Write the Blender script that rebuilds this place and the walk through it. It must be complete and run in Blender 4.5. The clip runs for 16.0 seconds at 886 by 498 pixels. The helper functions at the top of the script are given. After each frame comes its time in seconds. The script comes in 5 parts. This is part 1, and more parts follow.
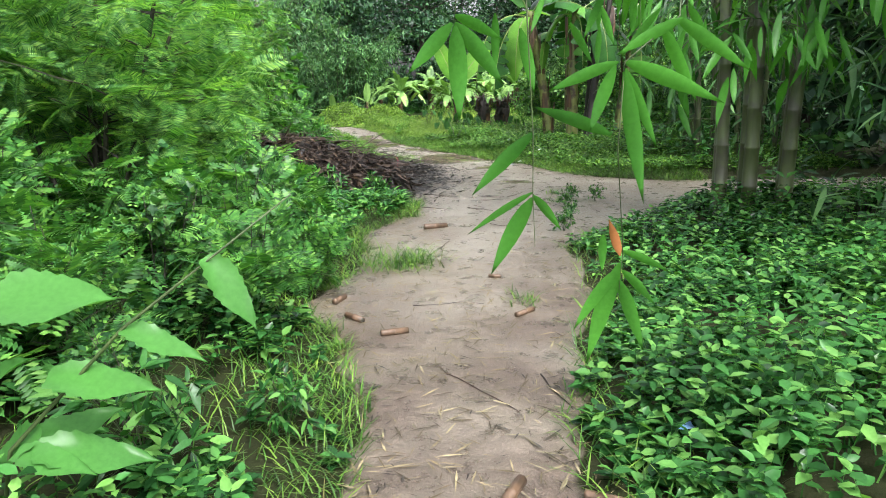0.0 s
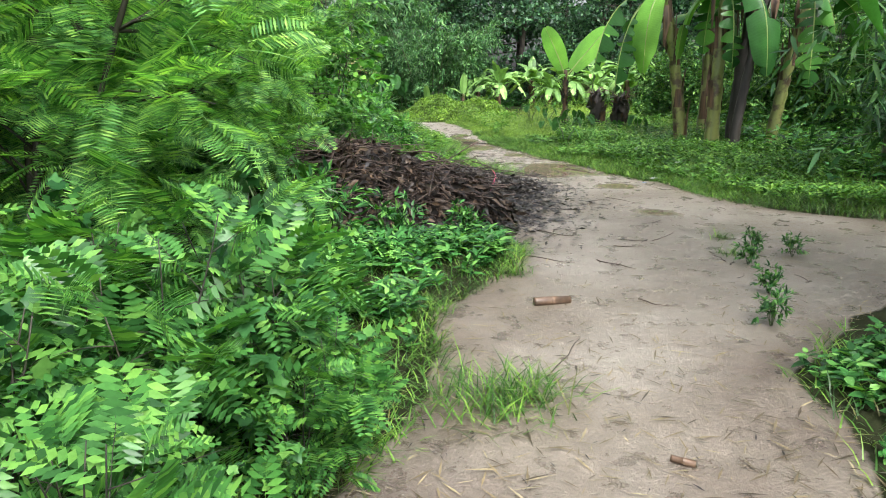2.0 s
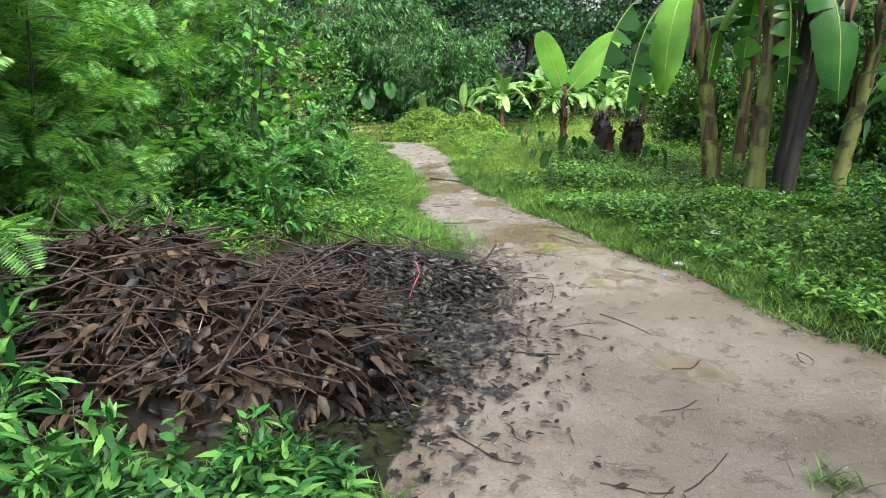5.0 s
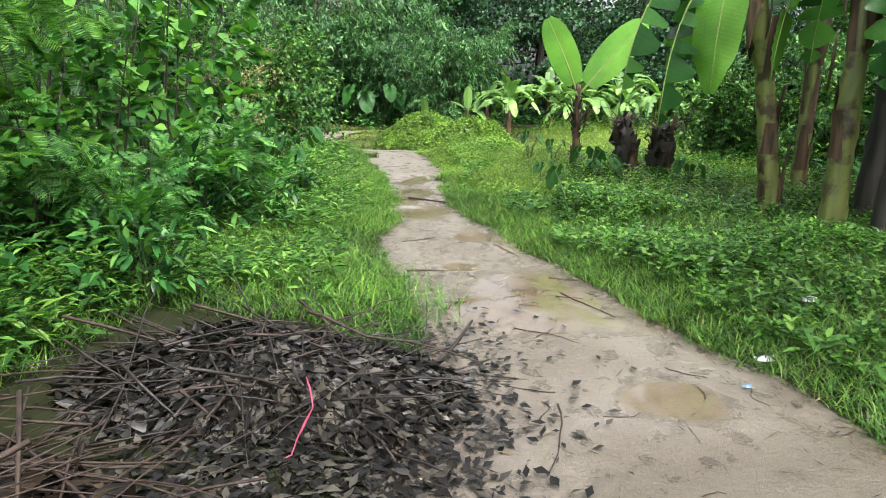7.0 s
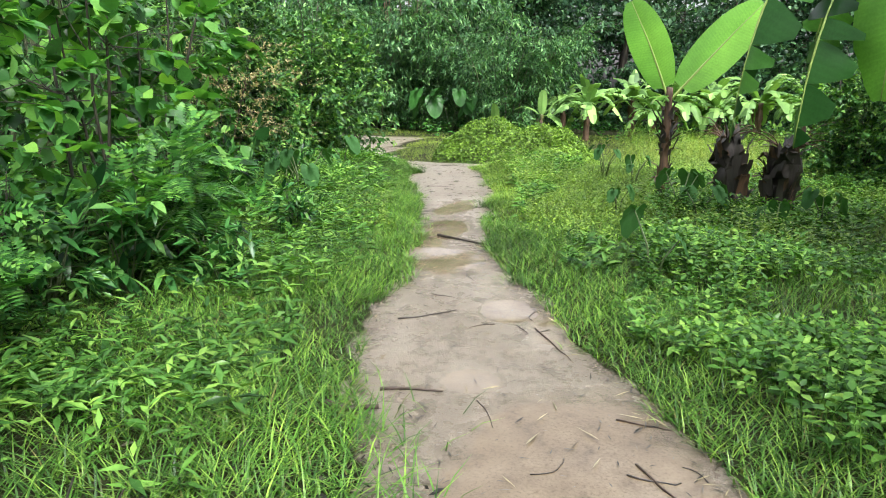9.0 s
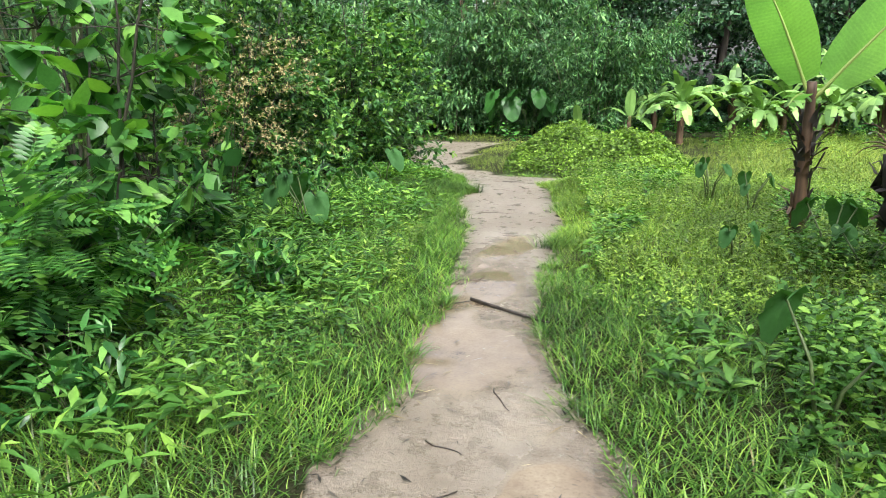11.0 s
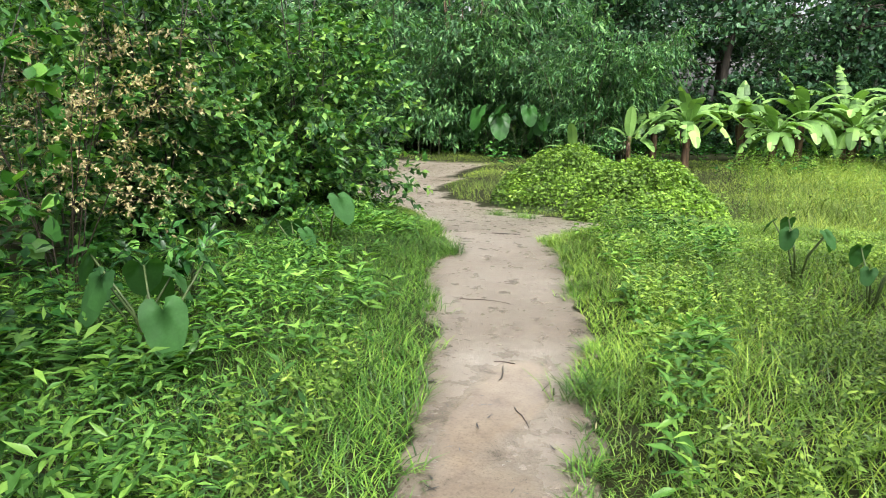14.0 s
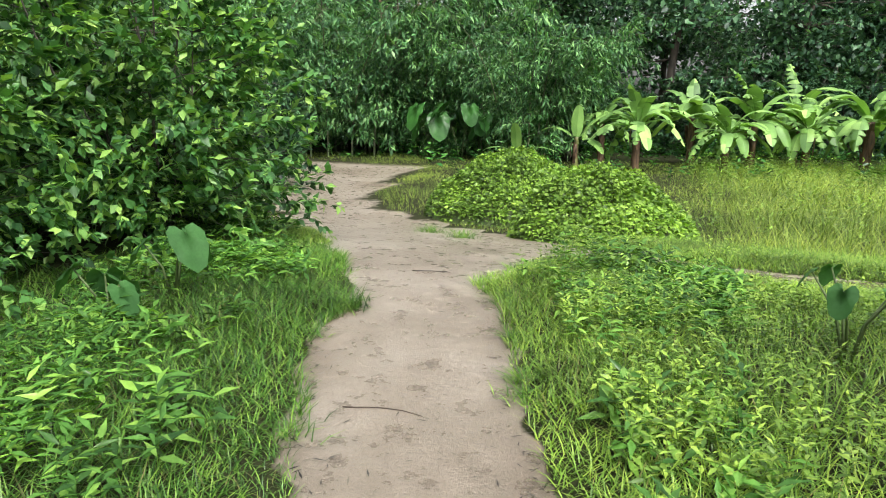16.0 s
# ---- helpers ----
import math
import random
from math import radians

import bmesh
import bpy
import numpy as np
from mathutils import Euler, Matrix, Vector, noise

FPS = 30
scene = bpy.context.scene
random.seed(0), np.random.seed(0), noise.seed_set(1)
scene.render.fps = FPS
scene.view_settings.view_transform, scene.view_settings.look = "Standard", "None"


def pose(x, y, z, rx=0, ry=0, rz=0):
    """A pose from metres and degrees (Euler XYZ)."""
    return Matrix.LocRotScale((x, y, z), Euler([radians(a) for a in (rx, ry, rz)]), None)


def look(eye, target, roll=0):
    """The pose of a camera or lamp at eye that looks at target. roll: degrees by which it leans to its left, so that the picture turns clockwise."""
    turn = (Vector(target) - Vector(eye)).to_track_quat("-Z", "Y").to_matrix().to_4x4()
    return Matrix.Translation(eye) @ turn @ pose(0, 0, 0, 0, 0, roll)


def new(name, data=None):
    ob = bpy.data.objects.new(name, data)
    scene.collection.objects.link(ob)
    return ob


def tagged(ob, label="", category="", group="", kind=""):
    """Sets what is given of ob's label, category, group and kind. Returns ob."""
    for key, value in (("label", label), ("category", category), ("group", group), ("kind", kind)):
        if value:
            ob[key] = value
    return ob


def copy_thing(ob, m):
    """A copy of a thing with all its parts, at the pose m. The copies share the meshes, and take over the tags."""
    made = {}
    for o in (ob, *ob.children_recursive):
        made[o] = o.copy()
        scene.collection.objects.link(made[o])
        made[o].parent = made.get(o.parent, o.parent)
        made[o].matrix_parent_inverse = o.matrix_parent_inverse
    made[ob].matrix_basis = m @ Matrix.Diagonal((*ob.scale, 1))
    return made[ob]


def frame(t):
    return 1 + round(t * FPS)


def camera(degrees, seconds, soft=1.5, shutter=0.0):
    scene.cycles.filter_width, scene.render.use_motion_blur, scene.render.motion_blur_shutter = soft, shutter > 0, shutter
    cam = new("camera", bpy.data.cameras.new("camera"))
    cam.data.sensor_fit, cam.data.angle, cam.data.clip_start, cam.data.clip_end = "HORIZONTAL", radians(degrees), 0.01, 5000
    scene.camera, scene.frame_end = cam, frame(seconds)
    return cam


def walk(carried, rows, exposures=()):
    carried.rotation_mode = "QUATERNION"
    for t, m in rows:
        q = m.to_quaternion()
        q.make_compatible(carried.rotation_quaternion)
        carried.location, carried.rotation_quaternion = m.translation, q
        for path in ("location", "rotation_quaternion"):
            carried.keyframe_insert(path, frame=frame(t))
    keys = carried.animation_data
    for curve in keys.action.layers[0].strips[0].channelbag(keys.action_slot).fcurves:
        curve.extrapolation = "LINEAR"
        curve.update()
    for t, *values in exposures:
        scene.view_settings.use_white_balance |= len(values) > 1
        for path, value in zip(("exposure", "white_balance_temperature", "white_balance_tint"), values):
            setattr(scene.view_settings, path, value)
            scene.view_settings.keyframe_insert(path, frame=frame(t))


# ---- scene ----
cam = camera(65.0, 16.0, 1.0)
PATH = [
    (0, (0.218, 2.806, 1.416), (0.166, 4.749, 0.944), -1.4),
    (0.5, (0.2, 3.413, 1.35), (0.097, 5.355, 0.882), -1.4),
    (1, (0.066, 4.073, 1.299), (-0.106, 6.013, 0.842), -0.7),
    (1.5, (-0.028, 4.71, 1.328), (-0.292, 6.639, 0.868), -0.8),
    (2, (-0.039, 5.329, 1.407), (-0.349, 7.243, 0.916), -0.6),
    (2.5, (-0.031, 5.886, 1.436), (-0.371, 7.793, 0.941), -0.5),
    (3, (0.04, 6.445, 1.473), (-0.298, 8.354, 0.98), -0.4),
    (3.5, (0.136, 6.95, 1.547), (-0.2, 8.86, 1.056), 0.0),
    (4, (0.162, 7.577, 1.549), (-0.182, 9.487, 1.063), 0.2),
    (4.5, (0.26, 8.108, 1.541), (-0.083, 10.016, 1.051), 0.2),
    (4.7, (0.305, 8.363, 1.572), (-0.04, 10.272, 1.088), 0.1),
    (6.8, (0.225, 10.877, 1.474), (-0.145, 12.787, 1.009), 0.7),
    (7, (0.241, 11.085, 1.439), (-0.133, 12.994, 0.976), 0.6),
    (7.5, (0.256, 11.634, 1.474), (-0.128, 13.543, 1.016), 0.4),
    (8, (0.237, 12.175, 1.475), (-0.223, 14.067, 1.018), 0.3),
    (8.5, (0.259, 12.782, 1.438), (-0.255, 14.66, 0.982), 0.4),
    (9, (0.163, 13.341, 1.422), (-0.425, 15.198, 0.967), 0.7),
    (9.2, (0.11, 13.568, 1.42), (-0.521, 15.411, 0.966), 0.7),
    (11.3, (-0.197, 15.736, 1.42), (-1.019, 17.503, 0.969), -0.5),
    (11.5, (-0.232, 15.923, 1.394), (-1.055, 17.689, 0.942), -0.3),
    (12, (-0.394, 16.317, 1.382), (-1.221, 18.082, 0.933), -0.1),
    (12.5, (-0.652, 16.809, 1.435), (-1.481, 18.572, 0.983), -0.0),
    (13, (-0.907, 17.259, 1.452), (-1.754, 19.02, 1.023), 0.2),
    (13.5, (-0.967, 17.674, 1.483), (-1.821, 19.434, 1.065), -0.0),
    (14, (-1.149, 18.081, 1.507), (-1.928, 19.875, 1.09), 0.2),
    (14.5, (-1.329, 18.502, 1.47), (-1.991, 20.343, 1.055), 0.1),
    (15, (-1.382, 18.982, 1.468), (-2.017, 20.832, 1.051), 0.3),
    (15.5, (-1.509, 19.535, 1.445), (-2.141, 21.386, 1.029), 0.2),
    (16, (-1.627, 20.085, 1.466), (-2.261, 21.935, 1.047), 0.5),
]
walk(cam, [(t, look(eye, target, roll)) for t, eye, target, roll in PATH],
     [(0, 1.64, 6300, 13), (4.7, 1.62, 6300, 13), (9, 1.6, 6350, 13), (13, 1.56, 6450, 13), (16, 1.43, 6550, 13)])

# ---- light: overcast sky over a wooded path ----
world = bpy.data.worlds.new("overcast_sky")
scene.world = world
world.use_nodes = True
wn = world.node_tree
sky = wn.nodes.new("ShaderNodeTexSky")
sky.sky_type = "NISHITA"
sky.sun_disc = False
sky.sun_elevation = radians(54)
sky.sun_rotation = radians(142)
sky.dust_density = 6.0
sky.ozone_density = 1.0
hsv = wn.nodes.new("ShaderNodeHueSaturation")
hsv.inputs["Saturation"].default_value = 0.25
wn.links.new(sky.outputs["Color"], hsv.inputs["Color"])
wn.links.new(hsv.outputs["Color"], wn.nodes["Background"].inputs["Color"])
wn.nodes["Background"].inputs["Strength"].default_value = 0.15
sun_data = bpy.data.lights.new("sun", "SUN")
sun_data.energy = 1.0
sun_data.angle = radians(22)
sun_data.color = (1.0, 0.98, 0.95)
sun = new("sun", sun_data)
sun.matrix_world = look((11, -14, 25), (0, 0, 0))

# ---- materials ----


def nodes_of(mat):
    mat.use_nodes = True
    tree = mat.node_tree
    tree.nodes.clear()
    return tree, tree.nodes.new, tree.links.new


def ramp(tree, fac, stops):
    r = tree.nodes.new("ShaderNodeValToRGB")
    tree.links.new(fac, r.inputs["Fac"])
    while len(r.color_ramp.elements) < len(stops):
        r.color_ramp.elements.new(0.5)
    for el, (p, c) in zip(r.color_ramp.elements, stops):
        el.position = p
        el.color = (*c, 1)
    return r.outputs["Color"]


def noise_of(tree, scale, detail=4.0, rough=0.55, coords="Object"):
    tc = tree.nodes.new("ShaderNodeTexCoord")
    n = tree.nodes.new("ShaderNodeTexNoise")
    n.inputs["Scale"].default_value = scale
    n.inputs["Detail"].default_value = detail
    n.inputs["Roughness"].default_value = rough
    tree.links.new(tc.outputs[coords], n.inputs["Vector"])
    return n.outputs["Fac"]


def mix(tree, fac, a, b, mode="MIX"):
    m = tree.nodes.new("ShaderNodeMix")
    m.data_type = "RGBA"
    m.blend_type = mode
    for sock, v in ((m.inputs[0], fac), (m.inputs[6], a), (m.inputs[7], b)):
        if isinstance(v, (int, float)):
            sock.default_value = v
        elif isinstance(v, tuple):
            sock.default_value = (*v, 1)
        else:
            tree.links.new(v, sock)
    return m.outputs[2]


def leaf_mat(name, dark, light, young=None, rough=0.42, trans=0.35, patch=0.8, dead=None, veins=False, spec=0.22):
    """A leaf: colour varies from leaf to leaf and in patches, the dark ones painted-in foliage shade; light shines
    through it.
    """
    mat = bpy.data.materials.new(name)
    tree, node, link = nodes_of(mat)
    tone = lambda c, k: None if c is None else (1.1 * k * c[0], 1.2 * k * c[1], k * (1.1 * c[2] + 0.06 * c[1]))  # noqa: E731
    dark, light, young, dead = tone(dark, 0.46), tone(light, 0.74), tone(young, 0.84), tone(dead, 0.7)
    trans = trans * 0.8
    geo = node("ShaderNodeNewGeometry")
    stops = [(0.0, dark), (0.62, light), (1.0, young or light)]
    if dead:
        stops = [(0.0, dead), (0.05, dark), (0.62, light), (1.0, young or light)]
    col = ramp(tree, geo.outputs["Random Per Island"], stops)
    big = noise_of(tree, patch, 3)
    # dark patches put the shade between leaf clumps into the colour
    shade = ramp(tree, big, [(0.3, (0.42, 0.46, 0.46)), (0.7, (1.2, 1.16, 1.0))])
    col = mix(tree, 1.0, col, shade, "MULTIPLY")
    fine = ramp(tree, noise_of(tree, 60, 3), [(0.3, (0.85, 0.87, 0.8)), (0.7, (1.08, 1.06, 1.05))])
    col = mix(tree, 1.0, col, fine, "MULTIPLY")
    if veins:
        along = node("ShaderNodeAttribute")
        along.attribute_name = "along"
        wave = node("ShaderNodeMath")
        wave.operation = "MULTIPLY"
        wave.inputs[1].default_value = 19.0
        link(along.outputs["Fac"], wave.inputs[0])
        sine = node("ShaderNodeMath")
        sine.operation = "SINE"
        link(wave.outputs[0], sine.inputs[0])
        col = mix(tree, 1.0, col, ramp(tree, sine.outputs[0], [(0.0, (0.97, 0.97, 0.96)), (0.9, (1.04, 1.04, 1.04))]), "MULTIPLY")
    p = node("ShaderNodeBsdfPrincipled")
    link(col, p.inputs["Base Color"])
    p.inputs["Roughness"].default_value = rough
    p.inputs["Specular IOR Level"].default_value = spec
    tl = node("ShaderNodeBsdfTranslucent")
    warm = mix(tree, 1.0, col, (1.25, 1.4, 0.5), "MULTIPLY")
    link(warm, tl.inputs["Color"])
    ms = node("ShaderNodeMixShader")
    ms.inputs[0].default_value = trans
    link(p.outputs[0], ms.inputs[1])
    link(tl.outputs[0], ms.inputs[2])
    out = node("ShaderNodeOutputMaterial")
    link(ms.outputs[0], out.inputs["Surface"])
    return mat


def bark_mat(name, a, b, scale=14.0, stretch=0.15, rough=0.8, bump=0.5, third=None):
    mat = bpy.data.materials.new(name)
    a, b, third = (None if c is None else tuple(0.72 * q for q in c) for c in (a, b, third))
    tree, node, link = nodes_of(mat)
    tc = node("ShaderNodeTexCoord")
    mp = node("ShaderNodeMapping")
    mp.inputs["Scale"].default_value = (1, 1, stretch)
    link(tc.outputs["Object"], mp.inputs["Vector"])
    n = node("ShaderNodeTexNoise")
    n.inputs["Scale"].default_value = scale
    n.inputs["Detail"].default_value = 6
    link(mp.outputs[0], n.inputs["Vector"])
    col = ramp(tree, n.outputs["Fac"], [(0.32, a), (0.62, b)])
    if third:
        blot = ramp(tree, noise_of(tree, 5, 4), [(0.5, (0, 0, 0)), (0.62, (1, 1, 1))])
        col = mix(tree, blot, col, third)
    geo = node("ShaderNodeNewGeometry")
    col = mix(tree, 1.0, col, ramp(tree, geo.outputs["Random Per Island"], [(0, (0.7, 0.7, 0.7)), (1, (1.25, 1.22, 1.2))]), "MULTIPLY")
    p = node("ShaderNodeBsdfPrincipled")
    link(col, p.inputs["Base Color"])
    p.inputs["Roughness"].default_value = rough
    bm_ = node("ShaderNodeBump")
    bm_.inputs["Strength"].default_value = bump
    bm_.inputs["Distance"].default_value = 0.01
    link(n.outputs["Fac"], bm_.inputs["Height"])
    link(bm_.outputs[0], p.inputs["Normal"])
    out = node("ShaderNodeOutputMaterial")
    link(p.outputs[0], out.inputs["Surface"])
    return mat


def ground_mat():
    """Wet pale clay where the path is trodden, dark leaf-strewn soil blackened further for plant shade beside it,
    puddles in hollows.
    """
    mat = bpy.data.materials.new("ground_soil_and_clay")
    tree, node, link = nodes_of(mat)
    at = node("ShaderNodeAttribute")
    at.attribute_name = "trodden"
    lit = node("ShaderNodeAttribute")
    lit.attribute_name = "litter"
    wet = node("ShaderNodeAttribute")
    wet.attribute_name = "wet"
    n_big = noise_of(tree, 0.9, 5)
    n_mid = noise_of(tree, 6, 6, 0.65)
    n_fine = noise_of(tree, 70, 6, 0.7)
    clay = ramp(tree, n_big, [(0.3, (0.15, 0.124, 0.09)), (0.5, (0.212, 0.183, 0.142)), (0.72, (0.285, 0.258, 0.214))])
    clay = mix(tree, 1.0, clay, ramp(tree, n_mid, [(0.3, (0.6, 0.57, 0.55)), (0.45, (0.92, 0.91, 0.9)), (0.66, (1.1, 1.1, 1.1))]), "MULTIPLY")
    clay = mix(tree, 1.0, clay, ramp(tree, n_fine, [(0.3, (0.62, 0.6, 0.58)), (0.46, (0.95, 0.95, 0.95)), (0.7, (1.12, 1.12, 1.12))]), "MULTIPLY")
    # dried cracks and scuffs in the mud skin
    vo = node("ShaderNodeTexNoise")
    vo.noise_type = "RIDGED_MULTIFRACTAL"
    for key, val in (("Scale", 2.6), ("Detail", 7.0), ("Roughness", 0.6), ("Distortion", 0.6)):
        vo.inputs[key].default_value = val
    tcv = node("ShaderNodeTexCoord")
    link(tcv.outputs["Object"], vo.inputs["Vector"])
    crack = ramp(tree, vo.outputs["Fac"], [(0.62, (1, 1, 1)), (0.95, (0.62, 0.58, 0.55))])
    clay = mix(tree, 0.8, clay, crack, "MULTIPLY")
    brown = ramp(tree, n_mid, [(0.3, (0.06, 0.043, 0.033)), (0.6, (0.125, 0.093, 0.07)), (0.8, (0.2, 0.16, 0.125))])
    clay = mix(tree, lit.outputs["Fac"], clay, brown)
    # dark soil, set blacker to deepen the shade in gaps between plants
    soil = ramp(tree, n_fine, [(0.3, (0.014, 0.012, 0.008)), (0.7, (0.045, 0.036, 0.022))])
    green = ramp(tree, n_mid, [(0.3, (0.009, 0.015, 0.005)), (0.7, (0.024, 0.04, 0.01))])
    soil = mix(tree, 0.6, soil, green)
    edge = node("ShaderNodeMath")
    edge.operation = "MULTIPLY_ADD"
    link(n_mid, edge.inputs[0])
    edge.inputs[1].default_value = 0.5
    link(at.outputs["Fac"], edge.inputs[2])
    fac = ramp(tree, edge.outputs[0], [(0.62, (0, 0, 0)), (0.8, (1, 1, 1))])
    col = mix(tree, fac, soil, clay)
    # wetness: puddles where the hollow is deep, damp sheen elsewhere
    hol = node("ShaderNodeMath")
    hol.operation = "MULTIPLY_ADD"
    link(n_big, hol.inputs[0])
    hol.inputs[1].default_value = 0.7
    link(wet.outputs["Fac"], hol.inputs[2])
    pud = ramp(tree, hol.outputs[0], [(0.6, (0, 0, 0)), (0.68, (1, 1, 1))])
    col = mix(tree, pud, col, mix(tree, 1.0, col, (0.84, 0.77, 0.64), "MULTIPLY"))
    p = node("ShaderNodeBsdfPrincipled")
    link(col, p.inputs["Base Color"])
    rr = ramp(tree, n_mid, [(0.35, (0.22, 0.22, 0.22)), (0.7, (0.52, 0.52, 0.52))])
    damp = ramp(tree, wet.outputs["Fac"], [(0.05, (0, 0, 0)), (0.4, (0.75, 0.75, 0.75))])
    rr = mix(tree, damp, rr, (0.17, 0.17, 0.17))
    rough = mix(tree, pud, rr, (0.05, 0.05, 0.05))
    rough = mix(tree, fac, (0.95, 0.95, 0.95), rough)
    gloss = ramp(tree, fac, [(0, (0.08, 0.08, 0.08)), (1, (0.6, 0.6, 0.6))])
    link(gloss, p.inputs["Specular IOR Level"])
    link(rough, p.inputs["Roughness"])
    b1 = node("ShaderNodeBump")
    b1.inputs["Distance"].default_value = 0.022
    inv = ramp(tree, pud, [(0, (0.8, 0.8, 0.8)), (1, (0.015, 0.015, 0.015))])
    link(inv, b1.inputs["Strength"])
    hh = node("ShaderNodeMath")
    hh.operation = "MULTIPLY_ADD"
    link(n_fine, hh.inputs[0])
    hh.inputs[1].default_value = 0.45
    link(n_mid, hh.inputs[2])
    link(hh.outputs[0], b1.inputs["Height"])
    link(b1.outputs[0], p.inputs["Normal"])
    out = node("ShaderNodeOutputMaterial")
    link(p.outputs[0], out.inputs["Surface"])
    return mat


M_GROUND = ground_mat()
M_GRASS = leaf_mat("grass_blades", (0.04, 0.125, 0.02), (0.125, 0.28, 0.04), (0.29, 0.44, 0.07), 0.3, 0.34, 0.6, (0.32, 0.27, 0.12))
M_FIELD = leaf_mat("field_grass", (0.17, 0.28, 0.05), (0.32, 0.44, 0.075), (0.48, 0.52, 0.13), 0.45, 0.38, 0.35)
M_HERB = leaf_mat("herb_leaves", (0.02, 0.085, 0.025), (0.08, 0.26, 0.06), (0.22, 0.44, 0.1), 0.22, 0.3, 0.7)
M_WEED = leaf_mat("verge_weed_leaves", (0.05, 0.15, 0.03), (0.125, 0.29, 0.05), (0.25, 0.42, 0.07), 0.24, 0.32, 0.9)
# darker copy of the herb leaves, with thicket shade put into its colour
M_DARKHERB = leaf_mat("shade_tinted_herb_leaves", (0.02, 0.08, 0.025), (0.055, 0.19, 0.04), (0.12, 0.3, 0.05), 0.26, 0.28, 0.7)
M_FEATHER = leaf_mat("feathery_leaflets", (0.07, 0.23, 0.07), (0.22, 0.5, 0.14), (0.46, 0.7, 0.17), 0.34, 0.55, 0.5)
M_BROAD = leaf_mat("broad_shrub_leaves", (0.05, 0.18, 0.045), (0.12, 0.34, 0.07), (0.26, 0.5, 0.085), 0.28, 0.42, 0.5)
M_LOBED = leaf_mat("lobed_weed_leaves", (0.035, 0.14, 0.045), (0.09, 0.26, 0.075), (0.21, 0.41, 0.08), 0.3, 0.36, 0.8)
M_LIGHTSHRUB = leaf_mat("light_shrub_leaves", (0.035, 0.12, 0.04), (0.125, 0.31, 0.08), (0.34, 0.53, 0.12), 0.34, 0.34, 0.5)
M_CREEPER = leaf_mat("creeper_leaves", (0.1, 0.2, 0.03), (0.25, 0.42, 0.055), (0.36, 0.52, 0.08), 0.32, 0.36, 0.8)
M_MEADOW = leaf_mat("meadow_weed_leaves", (0.11, 0.22, 0.04), (0.25, 0.4, 0.06), (0.38, 0.5, 0.085), 0.3, 0.34, 0.8)
M_BAMBOO = leaf_mat("bamboo_leaves", (0.05, 0.15, 0.065), (0.13, 0.31, 0.12), (0.28, 0.48, 0.19), 0.36, 0.33, 0.3)
M_BIGBAMBOO = leaf_mat("near_bamboo_leaves", (0.05, 0.19, 0.03), (0.09, 0.3, 0.035), (0.15, 0.4, 0.045), 0.3, 0.46, 2.0)
# greyish blue-green: the haze over the far trees is mixed into the leaf colour
M_FOREST = leaf_mat("hazed_forest_leaves", (0.025, 0.07, 0.046), (0.068, 0.165, 0.088), (0.16, 0.31, 0.15), 0.4, 0.3, 0.15)
M_BANANA = leaf_mat("banana_blade", (0.14, 0.36, 0.045), (0.2, 0.46, 0.06), (0.27, 0.52, 0.075), 0.3, 0.48, 1.2, None, True)
M_BANANADARK = leaf_mat("old_banana_blade", (0.025, 0.1, 0.025), (0.06, 0.19, 0.04), (0.12, 0.3, 0.05), 0.28, 0.34, 1.2, None, True)
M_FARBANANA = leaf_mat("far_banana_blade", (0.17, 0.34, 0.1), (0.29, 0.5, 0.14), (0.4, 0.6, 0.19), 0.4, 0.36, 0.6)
# yellow-green blades, lightened in colour for the sunlit part of the verge
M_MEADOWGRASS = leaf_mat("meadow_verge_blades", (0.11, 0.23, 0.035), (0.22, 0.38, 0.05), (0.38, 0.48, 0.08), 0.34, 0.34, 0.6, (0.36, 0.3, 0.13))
M_TARO = leaf_mat("taro_blade", (0.045, 0.14, 0.04), (0.06, 0.17, 0.045), (0.08, 0.2, 0.05), 0.6, 0.34, 2.0)
M_DRYLEAF = leaf_mat("dry_leaves", (0.01, 0.007, 0.006), (0.026, 0.017, 0.013), (0.12, 0.075, 0.055), 0.42, 0.06, 3.0, spec=0.2)
M_BLACKLEAF = leaf_mat("rotten_leaves", (0.012, 0.01, 0.009), (0.022, 0.018, 0.017), (0.12, 0.1, 0.092), 0.36, 0.04, 3.0, spec=0.28)
M_STRAW = leaf_mat("straw_litter", (0.1, 0.07, 0.05), (0.27, 0.2, 0.13), (0.46, 0.37, 0.26), 0.5, 0.1, 3.0)
M_ORANGE = leaf_mat("withered_orange_leaf", (0.5, 0.17, 0.06), (0.55, 0.2, 0.08), (0.6, 0.25, 0.1), 0.5, 0.35)
M_SEED = leaf_mat("seed_sprays", (0.34, 0.26, 0.14), (0.52, 0.42, 0.24), (0.6, 0.5, 0.3), 0.7, 0.2)
M_STEM = bark_mat("green_stem", (0.05, 0.085, 0.025), (0.09, 0.14, 0.04), 20, 0.2, 0.6, 0.2)
M_DARKSTEM = bark_mat("dark_woody_stem", (0.022, 0.02, 0.015), (0.06, 0.055, 0.035), 20, 0.2, 0.75, 0.4)
M_TRUNK = bark_mat("forest_bark", (0.03, 0.026, 0.02), (0.09, 0.075, 0.055), 8, 0.2, 0.85, 0.6)
M_CULM = bark_mat("bamboo_culm", (0.06, 0.085, 0.028), (0.14, 0.18, 0.075), 10, 0.1, 0.5, 0.2, (0.1, 0.105, 0.07))
